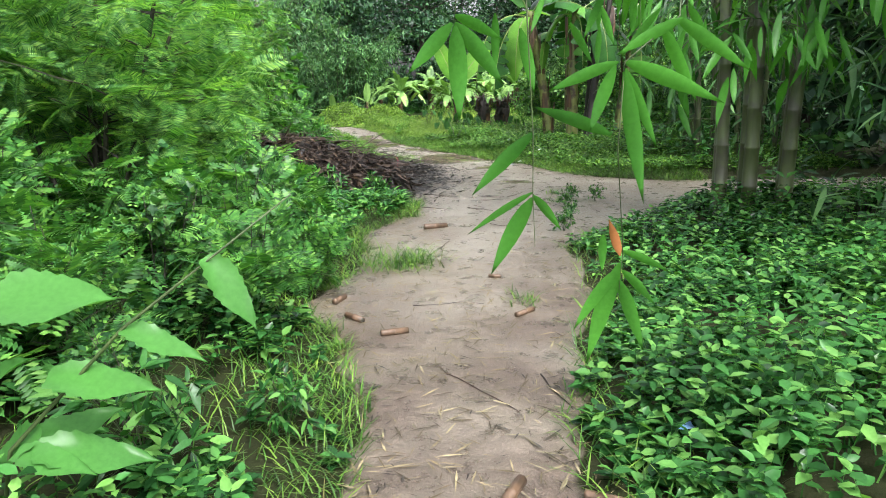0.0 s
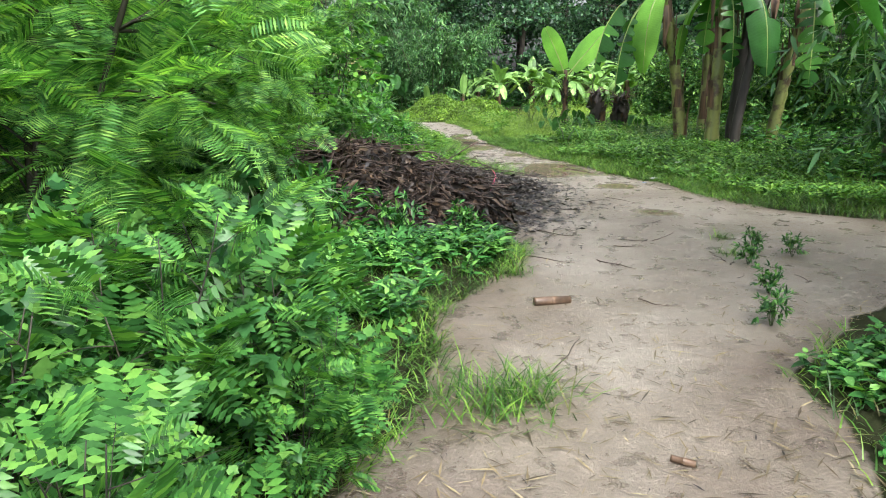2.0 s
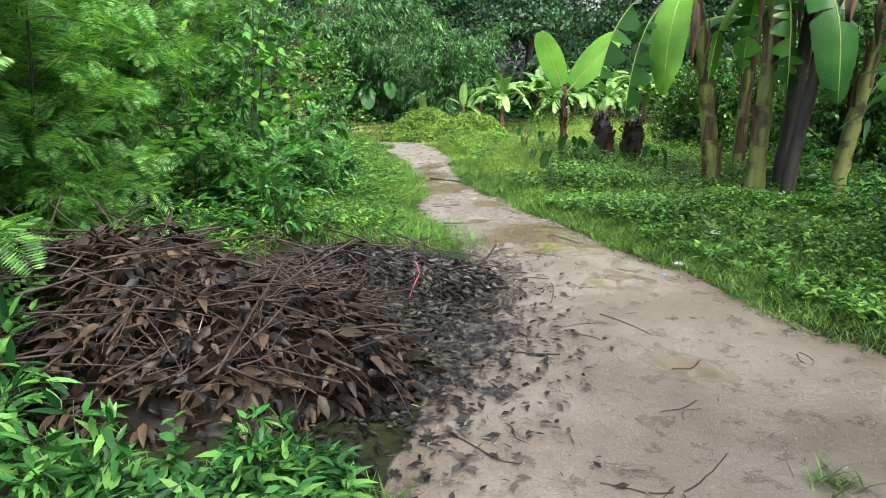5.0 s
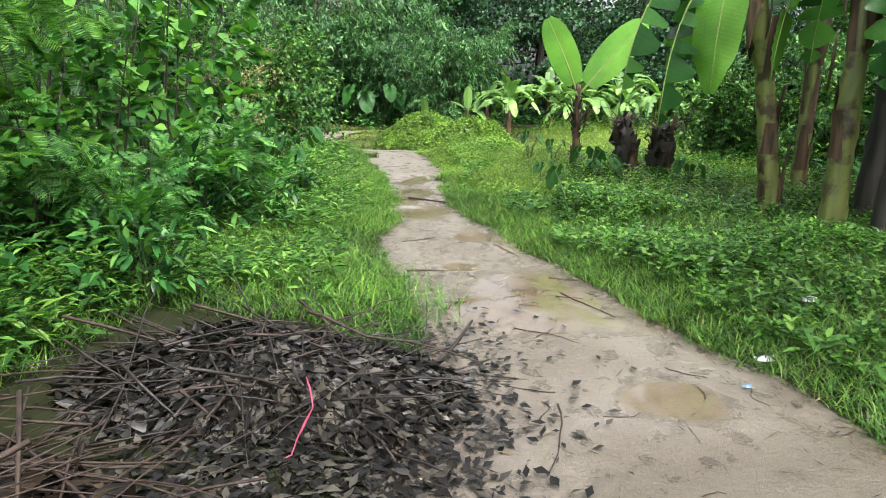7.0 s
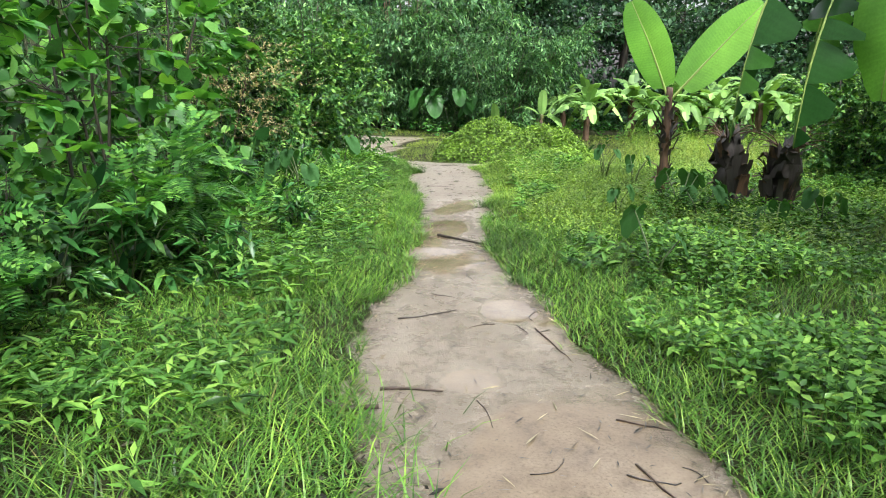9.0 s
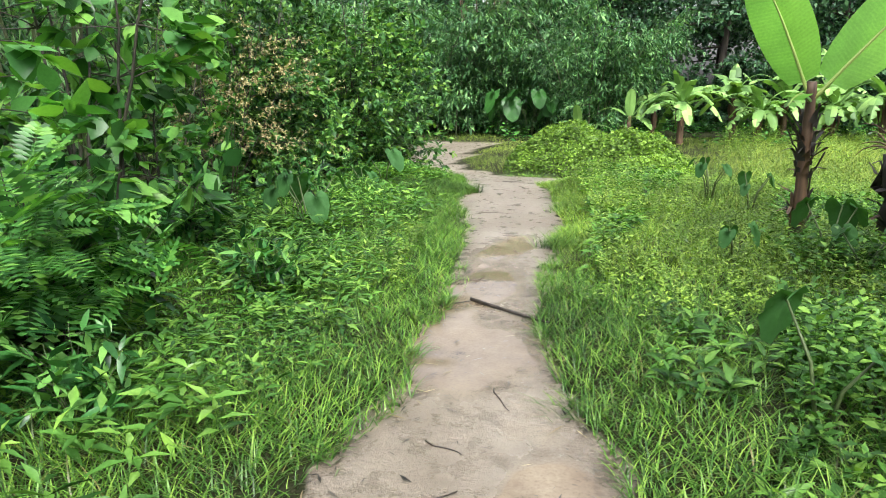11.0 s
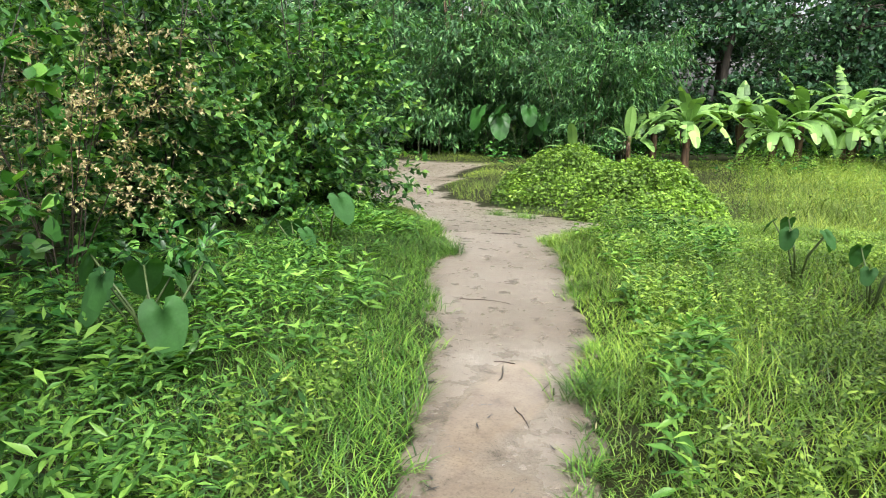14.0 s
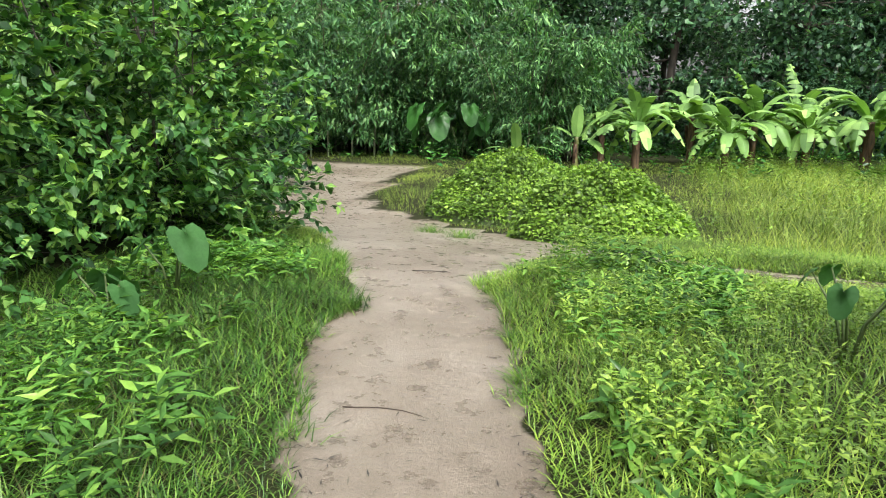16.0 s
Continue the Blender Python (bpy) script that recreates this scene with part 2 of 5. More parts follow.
M_OLDCULM = bark_mat("old_bamboo_culm", (0.075, 0.045, 0.025), (0.2, 0.125, 0.075), 12, 0.1, 0.5, 0.2, (0.08, 0.055, 0.035))
M_TWIG = bark_mat("wet_twig", (0.012, 0.01, 0.009), (0.055, 0.044, 0.035), 30, 0.3, 0.5, 0.4)
M_BROWNTWIG = bark_mat("brown_twig", (0.025, 0.016, 0.012), (0.08, 0.052, 0.035), 30, 0.3, 0.7, 0.4)
M_PALETWIG = bark_mat("pale_stick", (0.36, 0.25, 0.2), (0.55, 0.42, 0.35), 25, 0.2, 0.6, 0.3)
M_BSTEM = bark_mat("banana_stem", (0.13, 0.17, 0.045), (0.27, 0.3, 0.09), 9, 0.1, 0.45, 0.4, (0.07, 0.05, 0.03))
M_BSTEMBROWN = bark_mat("dry_banana_sheath", (0.035, 0.02, 0.013), (0.16, 0.095, 0.05), 22, 0.1, 0.7, 0.7)
M_BSTEMBLACK = bark_mat("rotting_banana_stem", (0.014, 0.012, 0.01), (0.05, 0.042, 0.035), 12, 0.12, 0.6, 0.7)
M_RIB = bark_mat("banana_midrib", (0.22, 0.33, 0.07), (0.3, 0.42, 0.1), 8, 0.2, 0.4, 0.1)
M_PINK = bark_mat("pink_ribbon_cloth", (0.55, 0.06, 0.14), (0.7, 0.12, 0.22), 30, 1, 0.6, 0.3)
M_PAPER = bark_mat("litter_paper", (0.6, 0.64, 0.7), (0.78, 0.8, 0.82), 30, 1, 0.5, 0.2)
M_BLUE = bark_mat("blue_scrap", (0.15, 0.35, 0.75), (0.3, 0.5, 0.85), 30, 1, 0.4, 0.2)

# ---- mesh tools ----
rng = np.random.default_rng(7)


class Soup:
    """Triangles gathered from many small pieces."""

    def __init__(self):
        self.v, self.f, self.n = [], [], 0

    def add(self, v, f):
        v, f = np.asarray(v, float), np.asarray(f, int)
        self.v.append(v)
        self.f.append(f + self.n)
        self.n += len(v)
        return self

    def scatter(self, tpl, mats, pos):
        tv, tf = tpl
        if len(pos) == 0:
            return self
        v = np.einsum("nij,kj->nki", mats, tv) + pos[:, None, :]
        f = tf[None] + (np.arange(len(pos)) * len(tv))[:, None, None]
        return self.add(v.reshape(-1, 3), f.reshape(-1, 3))

    def arrays(self):
        return np.concatenate(self.v), np.concatenate(self.f)

    def mesh(self, name, mat, smooth=False):
        v, f = self.arrays()
        me = bpy.data.meshes.new(name)
        me.vertices.add(len(v))
        me.vertices.foreach_set("co", v.astype(np.float32).ravel())
        me.loops.add(3 * len(f))
        me.loops.foreach_set("vertex_index", f.astype(np.int32).ravel())
        me.polygons.add(len(f))
        me.polygons.foreach_set("loop_start", np.arange(0, 3 * len(f), 3, dtype=np.int32))
        if smooth:
            me.polygons.foreach_set("use_smooth", np.ones(len(f), bool))
        me.materials.append(mat)
        me.update(calc_edges=True)
        return me


def thing(name, label, category, at=(0, 0, 0), group="", turn=0.0):
    ob = new(name)
    ob.matrix_basis = pose(*at, 0, 0, turn)
    return tagged(ob, label, category, group)


def part(name, soup, material, parent=None, label="", smooth=False):
    ob = new(name, soup.mesh(name, material, smooth))
    if parent is not None:
        ob.parent = parent
    return tagged(ob, label)


def stuff(name, soup, material, label, category):
    return tagged(part(name, soup, material, None, "", True), label, category, "", "stuff")


def unit(a):
    a = np.asarray(a, float)
    return a / np.maximum(np.linalg.norm(a, axis=-1, keepdims=True), 1e-9)


def frames_of(along, up, sx, sy, sz=None):
    """Leaf frames: y runs along the leaf, z is its upper face."""
    y = unit(along)
    x = unit(np.cross(y, up))
    z = np.cross(x, y)
    sz = sy if sz is None else sz
    return np.stack([x * np.reshape(sx, (-1, 1)), y * np.reshape(sy, (-1, 1)), z * np.reshape(sz, (-1, 1))], -1)


def tube(points, radii, sides=5):
    p = np.asarray(points, float)
    r = np.broadcast_to(np.asarray(radii, float), (len(p),))
    t = unit(np.gradient(p, axis=0))
    ref = np.array([0.31, 0.2, 0.93]) if abs(t[0, 2]) < 0.9 else np.array([1.0, 0.1, 0])
    a = unit(np.cross(t, ref))
    b = np.cross(t, a)
    ang = np.arange(sides) * 2 * np.pi / sides
    ring = np.cos(ang)[None, :, None] * a[:, None] + np.sin(ang)[None, :, None] * b[:, None]
    v = (p[:, None] + ring * r[:, None, None]).reshape(-1, 3)
    f = []
    for i in range(len(p) - 1):
        for k in range(sides):
            q, w = i * sides + k, i * sides + (k + 1) % sides
            f += [(q, w, w + sides), (q, w + sides, q + sides)]
    for k in range(1, sides - 1):
        f.append((0, k + 1, k))
        e = (len(p) - 1) * sides
        f.append((e, e + k, e + k + 1))
    return v, np.array(f)


def curve(start, way, length, n=7, droop=0.0, wob=0.05, r=rng):
    """A wandering line that droops (or lifts, when negative)."""
    pts, d = [np.array(start, float)], unit(np.array(way, float))
    for _ in range(n - 1):
        d = unit(d + np.array([0, 0, -droop / n]) + r.normal(0, wob, 3))
        pts.append(pts[-1] + d * length / (n - 1))
    return np.array(pts)


# leaf shapes: unit length along y
OVATE = (np.array([[0, 0, 0], [-0.26, 0.3, 0.05], [0, 0.33, -0.03], [0.26, 0.3, 0.05], [-0.2, 0.66, 0.02], [0, 0.68, -0.05], [0.2, 0.66, 0.02], [0, 1, -0.12]]),
         np.array([[0, 2, 1], [0, 3, 2], [1, 2, 5], [1, 5, 4], [2, 3, 6], [2, 6, 5], [4, 5, 7], [5, 6, 7]]))
SIMPLE = (np.array([[0, 0, 0], [-0.22, 0.42, 0.06], [0, 0.5, -0.02], [0.22, 0.42, 0.06], [0, 1, -0.1]]),
          np.array([[0, 2, 1], [0, 3, 2], [1, 2, 4], [2, 3, 4]]))
ROUND = (np.array([[0, 0, 0], [-0.36, 0.18, 0.05], [-0.42, 0.5, 0.06], [0, 0.45, -0.03], [0.42, 0.5, 0.06], [0.36, 0.18, 0.05], [0, 1, -0.1]]),
         np.array([[0, 3, 1], [1, 3, 2], [0, 5, 3], [5, 4, 3], [2, 3, 6], [3, 4, 6]]))
LANCE = (np.array([[0, 0, 0], [-0.075, 0.25, 0.015], [0, 0.27, -0.01], [0.075, 0.25, 0.015], [-0.06, 0.62, -0.03], [0, 0.63, -0.055], [0.06, 0.62, -0.03], [0, 1, -0.16]]),
         np.array([[0, 2, 1], [0, 3, 2], [1, 2, 5], [1, 5, 4], [2, 3, 6], [2, 6, 5], [4, 5, 7], [5, 6, 7]]))
SLIM = (np.array([[0, 0, 0], [-0.075, 0.38, 0.0], [0.075, 0.38, 0.0], [0, 1, -0.14]]), np.array([[0, 2, 1], [1, 2, 3]]))
BLADE = (np.array([[-0.018, 0, 0], [0.018, 0, 0], [-0.015, 0.45, 0.0], [0.015, 0.45, 0.0], [0, 1, -0.22]]),
         np.array([[0, 1, 3], [0, 3, 2], [2, 3, 4]]))


def pinnate(pairs=9, wide=0.3, leaf=0.15):
    """One compound leaf: a thin rachis with pairs of leaflets, gently arched."""
    s = Soup()
    ys = np.linspace(0.12, 0.97, pairs)
    arch = lambda y: -0.22 * y * y  # noqa: E731
    s.add([[-0.006, 0, 0], [0.006, 0, 0], [0, 1, arch(1.0)]], [[0, 1, 2]])
    for y in ys:
        ln = wide * (0.55 + 0.9 * np.sin(np.pi * min(0.97, y * 0.85 + 0.12)))
        for sg in (-1, 1):
            tip = np.array([sg * ln, y + 0.3 * ln, arch(y) - 0.07 * ln])
            base = np.array([0, y, arch(y)])
            mid = base * 0.45 + tip * 0.55
            w = leaf * 0.5
            s.add([base, mid + [0, w, 0.012], tip, mid - [0, w, -0.012]], [[0, 1, 2], [0, 2, 3]])
    return s.arrays()


PINNATE, FEATHER = pinnate(9, 0.26, 0.12), pinnate(15, 0.3, 0.05)
LOBED = (np.array([[0, 0, 0], [-0.3, 0.1, 0.0], [-0.3, 0.3, 0.02], [-0.46, 0.52, -0.08], [-0.24, 0.6, 0.02], [0, 1.0, -0.14], [0.24, 0.6, 0.02], [0.46, 0.52, -0.08], [0.3, 0.3, 0.02], [0.3, 0.1, 0.0], [0, 0.36, -0.03]]),
         np.array([[10, k + 1, k] for k in range(9)] + [[10, 0, 9]]))
DIAMOND = (np.array([[0, 0, 0], [-0.24, 0.45, 0.05], [0.24, 0.45, 0.05], [0, 1, -0.1]]), np.array([[0, 3, 1], [0, 2, 3]]))


def leafy_plant(r, stems=5, height=2.5, spread=1.0, branches=9, twigs=4, leaves=10, tpl=OVATE, size=0.1, droop=0.6, start=0.25,
                stem_r=0.018, jitter=0.35, lean=0.25, aspect=1.0):
    """A shrub or tree in two soups: its wood, and its leaves on branches and twigs."""
    wood, pos, dirs = Soup(), [], []
    for k in range(stems):
        a = r.uniform(0, 2 * np.pi)
        out = np.array([np.cos(a), np.sin(a), 0])
        h = height * r.uniform(0.78, 1.05)
        st = curve(out * 0.08 * spread, np.array([0, 0, 1]) + out * lean * r.uniform(0.3, 1.3), h, 9, 0.1, 0.06, r)
        wood.add(*tube(st, np.linspace(stem_r, stem_r * 0.25, 9), 5))
        for _ in range(branches):
            t = r.uniform(start, 1.0)
            p = st[min(8, int(t * 8))]
            b = r.uniform(0, 2 * np.pi)
            w = np.array([np.cos(b), np.sin(b), r.uniform(0.0, 0.9)]) + out * 0.5
            ln = spread * r.uniform(0.45, 1.0) * (1.15 - 0.55 * t)
            br = curve(p, w, ln, 6, droop, 0.1, r)
            wood.add(*tube(br, np.linspace(stem_r * 0.35, stem_r * 0.08, 6), 3))
            for _ in range(twigs):
                q = br[r.integers(1, 6)]
                tw = curve(q, unit(w) + r.normal(0, 0.6, 3), ln * r.uniform(0.25, 0.5), 4, droop, 0.12, r)
                u = r.uniform(0.1, 1, leaves) * 3
                i = np.minimum(u.astype(int), 2)
                pos.append(tw[i] + (tw[i + 1] - tw[i]) * (u - i)[:, None])
                dirs.append(np.tile(unit(tw[-1] - tw[0]), (leaves, 1)))
    pos, dirs = np.concatenate(pos), np.concatenate(dirs)
    n = len(pos)
    d = unit(dirs + r.normal(0, jitter + 0.25, (n, 3)) + np.array([0, 0, -0.15]))
    up = unit(np.array([0, 0, 1.0]) + r.normal(0, jitter, (n, 3)))
    s = size * r.uniform(0.65, 1.25, n)
    leaf = Soup().scatter(tpl, frames_of(d, up, s * aspect, s), pos)
    return wood, leaf


def shrub(name, label, category, wood_leaf, m_wood, m_leaf, at, group="", turn=0.0, leaf_part="foliage"):
    ob = thing(name, label, category, at, group, turn)
    part("stem", wood_leaf[0], m_wood, ob)
    part(leaf_part, wood_leaf[1], m_leaf, ob, "", True)
    return ob


# ---- plan: edges of the trodden path, from the near end to the far bend ----
LEFT = [(-0.5, -3), (-0.35, 2), (-0.21, 5.0), (-0.23, 5.6), (-0.5, 6.5), (-0.85, 7.1), (-0.7, 7.6), (-0.52, 8.1), (-0.75, 9.2), (-0.56, 9.7), (-0.27, 10.2), (-0.34, 11.5),
        (-0.4, 12.5), (-0.5, 14.2), (-0.85, 15.5), (-1.2, 16.1), (-1.65, 17.4), (-1.66, 18.1), (-1.88, 18.8), (-2.05, 19.5), (-2.25, 20.1), (-2.6, 21),
        (-3.0, 22.2), (-3.45, 23), (-3.88, 24), (-3.82, 24.45), (-4.2, 25.1), (-4.85, 26.1), (-7.3, 29.6), (-11.4, 34.9), (-16, 40.5), (-24, 46)]
RIGHT = [(-24, 49), (-15, 43.5), (-9.8, 41.5), (-8.8, 35.6), (-7.4, 33.2), (-6.0, 32.2), (-4.2, 30.8), (-2.7, 29.1), (-1.75, 27.9), (-1.2, 27.4), (0.1, 27.15), (6, 27.1),
         (6, 26.3), (0.1, 26.3), (-1.2, 26.5), (-2.1, 27.0), (-2.9, 26.6), (-3.1, 25.4), (-2.72, 24.8), (-2.5, 24), (-2.3, 23.4), (-1.95, 22.4),
         (-1.82, 21.5), (-1.6, 20.6), (-1.32, 19.4), (-1.04, 18.8), (-0.42, 17.6), (-0.1, 17), (0.5, 16), (0.87, 15.2), (1.3, 14.6), (1.6, 13.95)]
RIGHT2 = [(1.9, 13.2), (2.6, 12.55), (3.6, 12.3), (6.5, 12.3), (6.5, 10.9), (3.2, 11.0), (2.5, 10.4), (2.0, 9.75), (1.5, 9.2),
          (1.1, 8.6), (1.15, 7.9), (1.05, 7.2), (0.84, 6.3), (0.64, 5.4), (0.68, 5.0), (0.75, 2), (0.8, -3)]
EDGE = np.array(LEFT + RIGHT + RIGHT2, float)


def off_path(x, y):
    """Signed distance from the path's edge: negative on the path."""
    x, y = np.asarray(x, float), np.asarray(y, float)
    best, inside = np.full(x.shape, 1e9), np.zeros(x.shape, bool)
    for a, b in zip(EDGE, np.roll(EDGE, -1, 0)):
        d = b - a
        t = np.clip(((x - a[0]) * d[0] + (y - a[1]) * d[1]) / (d @ d), 0, 1)
        best = np.minimum(best, np.hypot(x - a[0] - t * d[0], y - a[1] - t * d[1]))
        if a[1] != b[1]:
            hit = ((a[1] > y) != (b[1] > y)) & (x < a[0] + (y - a[1]) * d[0] / d[1])
            inside ^= hit
    return np.where(inside, -best, best)


def ripple(x, y, f, s=0.0):
    return (np.sin(f * x + 1.3 * s + 1.7 * np.sin(0.63 * f * y + s)) + np.sin(1.31 * f * y + 2.1 * s + 1.4 * np.sin(0.77 * f * x - s))) * 0.5


def height(x, y, off=None):
    """The ground: level along the walk, falling to a lower field beyond the bend; banks beside the path."""
    x, y = np.asarray(x, float), np.asarray(y, float)
    u = np.clip((y - 25.3) / 7.5, 0, 1)
    z = -0.8 * u * u * (3 - 2 * u)
    off = off_path(x, y) if off is None else off
    bank = np.clip((off + 0.05) / 0.5, 0, 1)
    z = z + 0.05 * bank * bank * (3 - 2 * bank)
    z = z + 0.03 * ripple(x, y, 1.7, 2.0) * bank + 0.008 * ripple(x, y, 5.0, 1.0) + 0.0015 * ripple(x, y, 13.0, 4.0)
    return z


# ---- ground ----
def lines(lo, hi, step, far_lo, far_hi):
    mid = list(np.arange(lo, hi, step))
    a, s = [mid[0]], step
    while a[-1] > far_lo:
        s *= 1.25
        a.append(a[-1] - s)
    b, s = [mid[-1]], step
    while b[-1] < far_hi:
        s *= 1.25
        b.append(b[-1] + s)
    return np.array(a[:0:-1] + mid + b[1:])


gx, gy = lines(-5.2, 3.2, 0.06, -400, 400), lines(3.0, 29.0, 0.07, -300, 500)
X, Y = np.meshgrid(gx, gy)
OFF = off_path(X, Y)
Z = height(X, Y, OFF)
nx, ny = len(gx), len(gy)
idx = np.arange(nx * ny).reshape(ny, nx)
q = np.stack([idx[:-1, :-1], idx[:-1, 1:], idx[1:, 1:], idx[1:, :-1]], -1).reshape(-1, 4)
ground_soup = Soup().add(np.stack([X, Y, Z], -1).reshape(-1, 3), np.concatenate([q[:, [0, 1, 2]], q[:, [0, 2, 3]]]))
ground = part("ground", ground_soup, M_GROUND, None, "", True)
tagged(ground, "pale wet clay footpath with puddles between dark overgrown soil banks", "ground", "", "structure")


def smooth01(a):
    a = np.clip(a, 0, 1)
    return a * a * (3 - 2 * a)


def give(ob, name, values):
    ob.data.attributes.new(name, "FLOAT", "POINT").data.foreach_set("value", np.asarray(values, np.float32).ravel())


RAG = OFF + 0.05 * ripple(X, Y, 4.3, 5.0) + 0.035 * ripple(X, Y, 11.0, 2.0)
give(ground, "trodden", 0.5 + np.clip(-RAG / 0.12, -0.5, 0.35))
near_pile = np.exp(-(((X + 0.75) / 0.75) ** 2 + ((Y - 13.2) / 1.5) ** 2))
litter = np.clip(1.2 * near_pile + 0.8 * smooth01((10.5 - Y) / 3.0) * smooth01(1 + OFF / 0.9) + 0.55 * smooth01(1 + OFF / 0.3) * (Y < 25) + 0.5 * smooth01((9.0 - Y) / 3), 0, 0.92)
give(ground, "litter", litter * np.clip(0.75 + 0.5 * ripple(X, Y, 6, 3), 0, 1))
POOLS = [(-0.1, 15.7, 0.42, 0.7, 0.55), (-0.67, 16.45, 0.12, 0.12, 0.5), (-0.75, 17.6, 0.14, 0.2, 0.5), (0.75, 14.2, 0.3, 0.3, 0.4), (-1.55, 18.7, 0.35, 0.5, 0.3), (-1.95, 19.9, 0.25, 0.7, 0.4), (-2.2, 21.2, 0.2, 0.6, 0.35), (-2.1, 27.0, 1.4, 0.3, 0.3), (1.0, 12.6, 0.5, 0.35, 0.3)]
wetness = 0.2 * smooth01((Y - 13.5) / 2) * smooth01((24 - Y) / 4) + 0.3 * np.exp(-((Y - 26.8) / 0.4) ** 2) * (X > -1.5)
for px, py, qx, qy, much in POOLS:
    wetness = wetness + much * np.exp(-(((X - px) / qx) ** 2 + ((Y - py) / qy) ** 2) ** 1.5) * (0.85 + 0.3 * ripple(X, Y, 7.0, px))
give(ground, "wet", wetness)


# ---- scatter ----
def sample(n, x0, x1, y0, y1, keep, r=rng):
    x, y = r.uniform(x0, x1, n), r.uniform(y0, y1, n)
    off = off_path(x, y)
    k = r.uniform(0, 1, n) < keep(x, y, off)
    x, y, off = x[k], y[k], off[k]
    return x, y, height(x, y, off), off


def grass(x, y, z, length, tpl=BLADE, spread=0.5, r=rng):
    n = len(x)
    a = r.uniform(0, 2 * np.pi, n)
    d = np.stack([np.cos(a) * spread, np.sin(a) * spread, r.uniform(0.5, 1.1, n)], -1)
    s = length * r.uniform(0.55, 1.2, n)
    up = np.stack([-np.cos(a), -np.sin(a), np.full(n, 0.6)], -1)
    return Soup().scatter(tpl, frames_of(d, up, s * r.uniform(0.8, 1.3, n) * np.clip(0.18 / np.maximum(s, 0.05), 0.5, 1.8), s), np.stack([x, y, z - 0.01], -1))


def herbs(x, y, z, tall, leaf, pairs=5, tpl=SIMPLE, r=rng, aspect=1.0, lean_by=0.22, lift=0.12):
    """Small plants: a leaning stem with pairs of leaves that turn round it."""
    n = len(x)
    tall = tall * r.uniform(0.6, 1.25, n)
    lean = r.normal(0, lean_by, (n, 2))
    s = Soup()
    top = np.stack([x + lean[:, 0] * tall, y + lean[:, 1] * tall, z + tall], -1)
    base = np.stack([x, y, z - 0.02], -1)
    stem = (np.array([[-0.5, 0, 0], [0.5, 0, 0], [0, 1, 0]]), np.array([[0, 1, 2]]))
    along = top - base
    ln = np.linalg.norm(along, axis=1)
    s.scatter(stem, frames_of(along, np.array([[0.3, 1.0, 0.1]]), np.full(n, 0.007), ln), base)
    a0 = r.uniform(0, 2 * np.pi, n)
    for k in range(pairs):
        t = 0.3 + 0.7 * (k + 1) / pairs
        p = base + along * np.minimum(t, 1.0)
        for h in (0, np.pi):
            a = a0 + k * 1.6 + h + r.normal(0, 0.35, n)
            d = np.stack([np.cos(a), np.sin(a), r.normal(lift + 0.25 * (k == pairs - 1), 0.25, n)], -1)
            up = np.array([0, 0, 1.0]) + r.normal(0, 0.25, (n, 3))
            sz = leaf * r.uniform(0.7, 1.25, n) * (1.15 - 0.35 * t)
            s.scatter(tpl, frames_of(d, up, sz * aspect, sz), p)
    return s


# ---- ground cover ----
xg, yg, zg, og = sample(560000, -6.5, 3.6, 12.2, 30, lambda x, y, o: (o > -0.05 - 0.05 * ripple(x, y, 4.0)) * np.clip(1.25 - o / 1.5, 0.42, 1) * np.where(y < 15.2, ((x > -1.1) & (y > 14.5)) | (y > 14.75) | (x > 1.2) | ((x < -2.3) & (y > 13)), True) * 0.9)
long_g = 0.115 + 0.09 * np.clip(og, 0, 1) + 0.045 * ripple(xg, yg, 2.5) + 0.02 * ripple(xg, yg, 9)
# where the verge should look sunlit, paler blades carry that brightness
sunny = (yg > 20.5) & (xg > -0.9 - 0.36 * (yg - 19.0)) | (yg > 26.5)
for name_, sel, m_, text in (("verge_grass", ~sunny, M_GRASS, "lush green grass growing along the footpath edge"), ("meadow_verge_grass", sunny, M_MEADOWGRASS, "yellow-green grass, tinted lighter as sunlit, between the footpath and the meadow")):
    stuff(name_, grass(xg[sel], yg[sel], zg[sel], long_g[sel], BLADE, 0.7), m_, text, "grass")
xg, yg, zg, og = sample(80000, -3.6, 1.6, 3, 13.5, lambda x, y, o: (o > -0.04) * np.clip(1.0 - o / 0.9, 0.16, 1) * np.where(x > 0, 0.35, 1.0) * ((y < 11.1) | (x < -2.7)))
stuff("near_grass", grass(xg, yg, zg, 0.16 + 0.06 * ripple(xg, yg, 3), BLADE, 0.8), M_GRASS, "tufted green grass at the trodden clay edge", "grass")


def tuft_soup(spots, blades, length, spread):
    x = np.concatenate([rng.normal(a, s, blades) for a, b, s in spots])
    y = np.concatenate([rng.normal(b, s, blades) for a, b, s in spots])
    return grass(x, y, height(x, y), length, BLADE, spread)


TUFTS = [(-0.3, 8.05, 0.13), (-0.12, 8.2, 0.1), (1.4, 11.45, 0.05), (1.35, 10.9, 0.06), (-1.8, 21.5, 0.08), (-2.25, 20.05, 0.07), (-3.85, 24.4, 0.08), (-0.75, 15.2, 0.15),
         (-0.95, 15.7, 0.16), (0.62, 7.15, 0.06), (-4.5, 29.3, 0.1), (-5.3, 30.2, 0.1)]
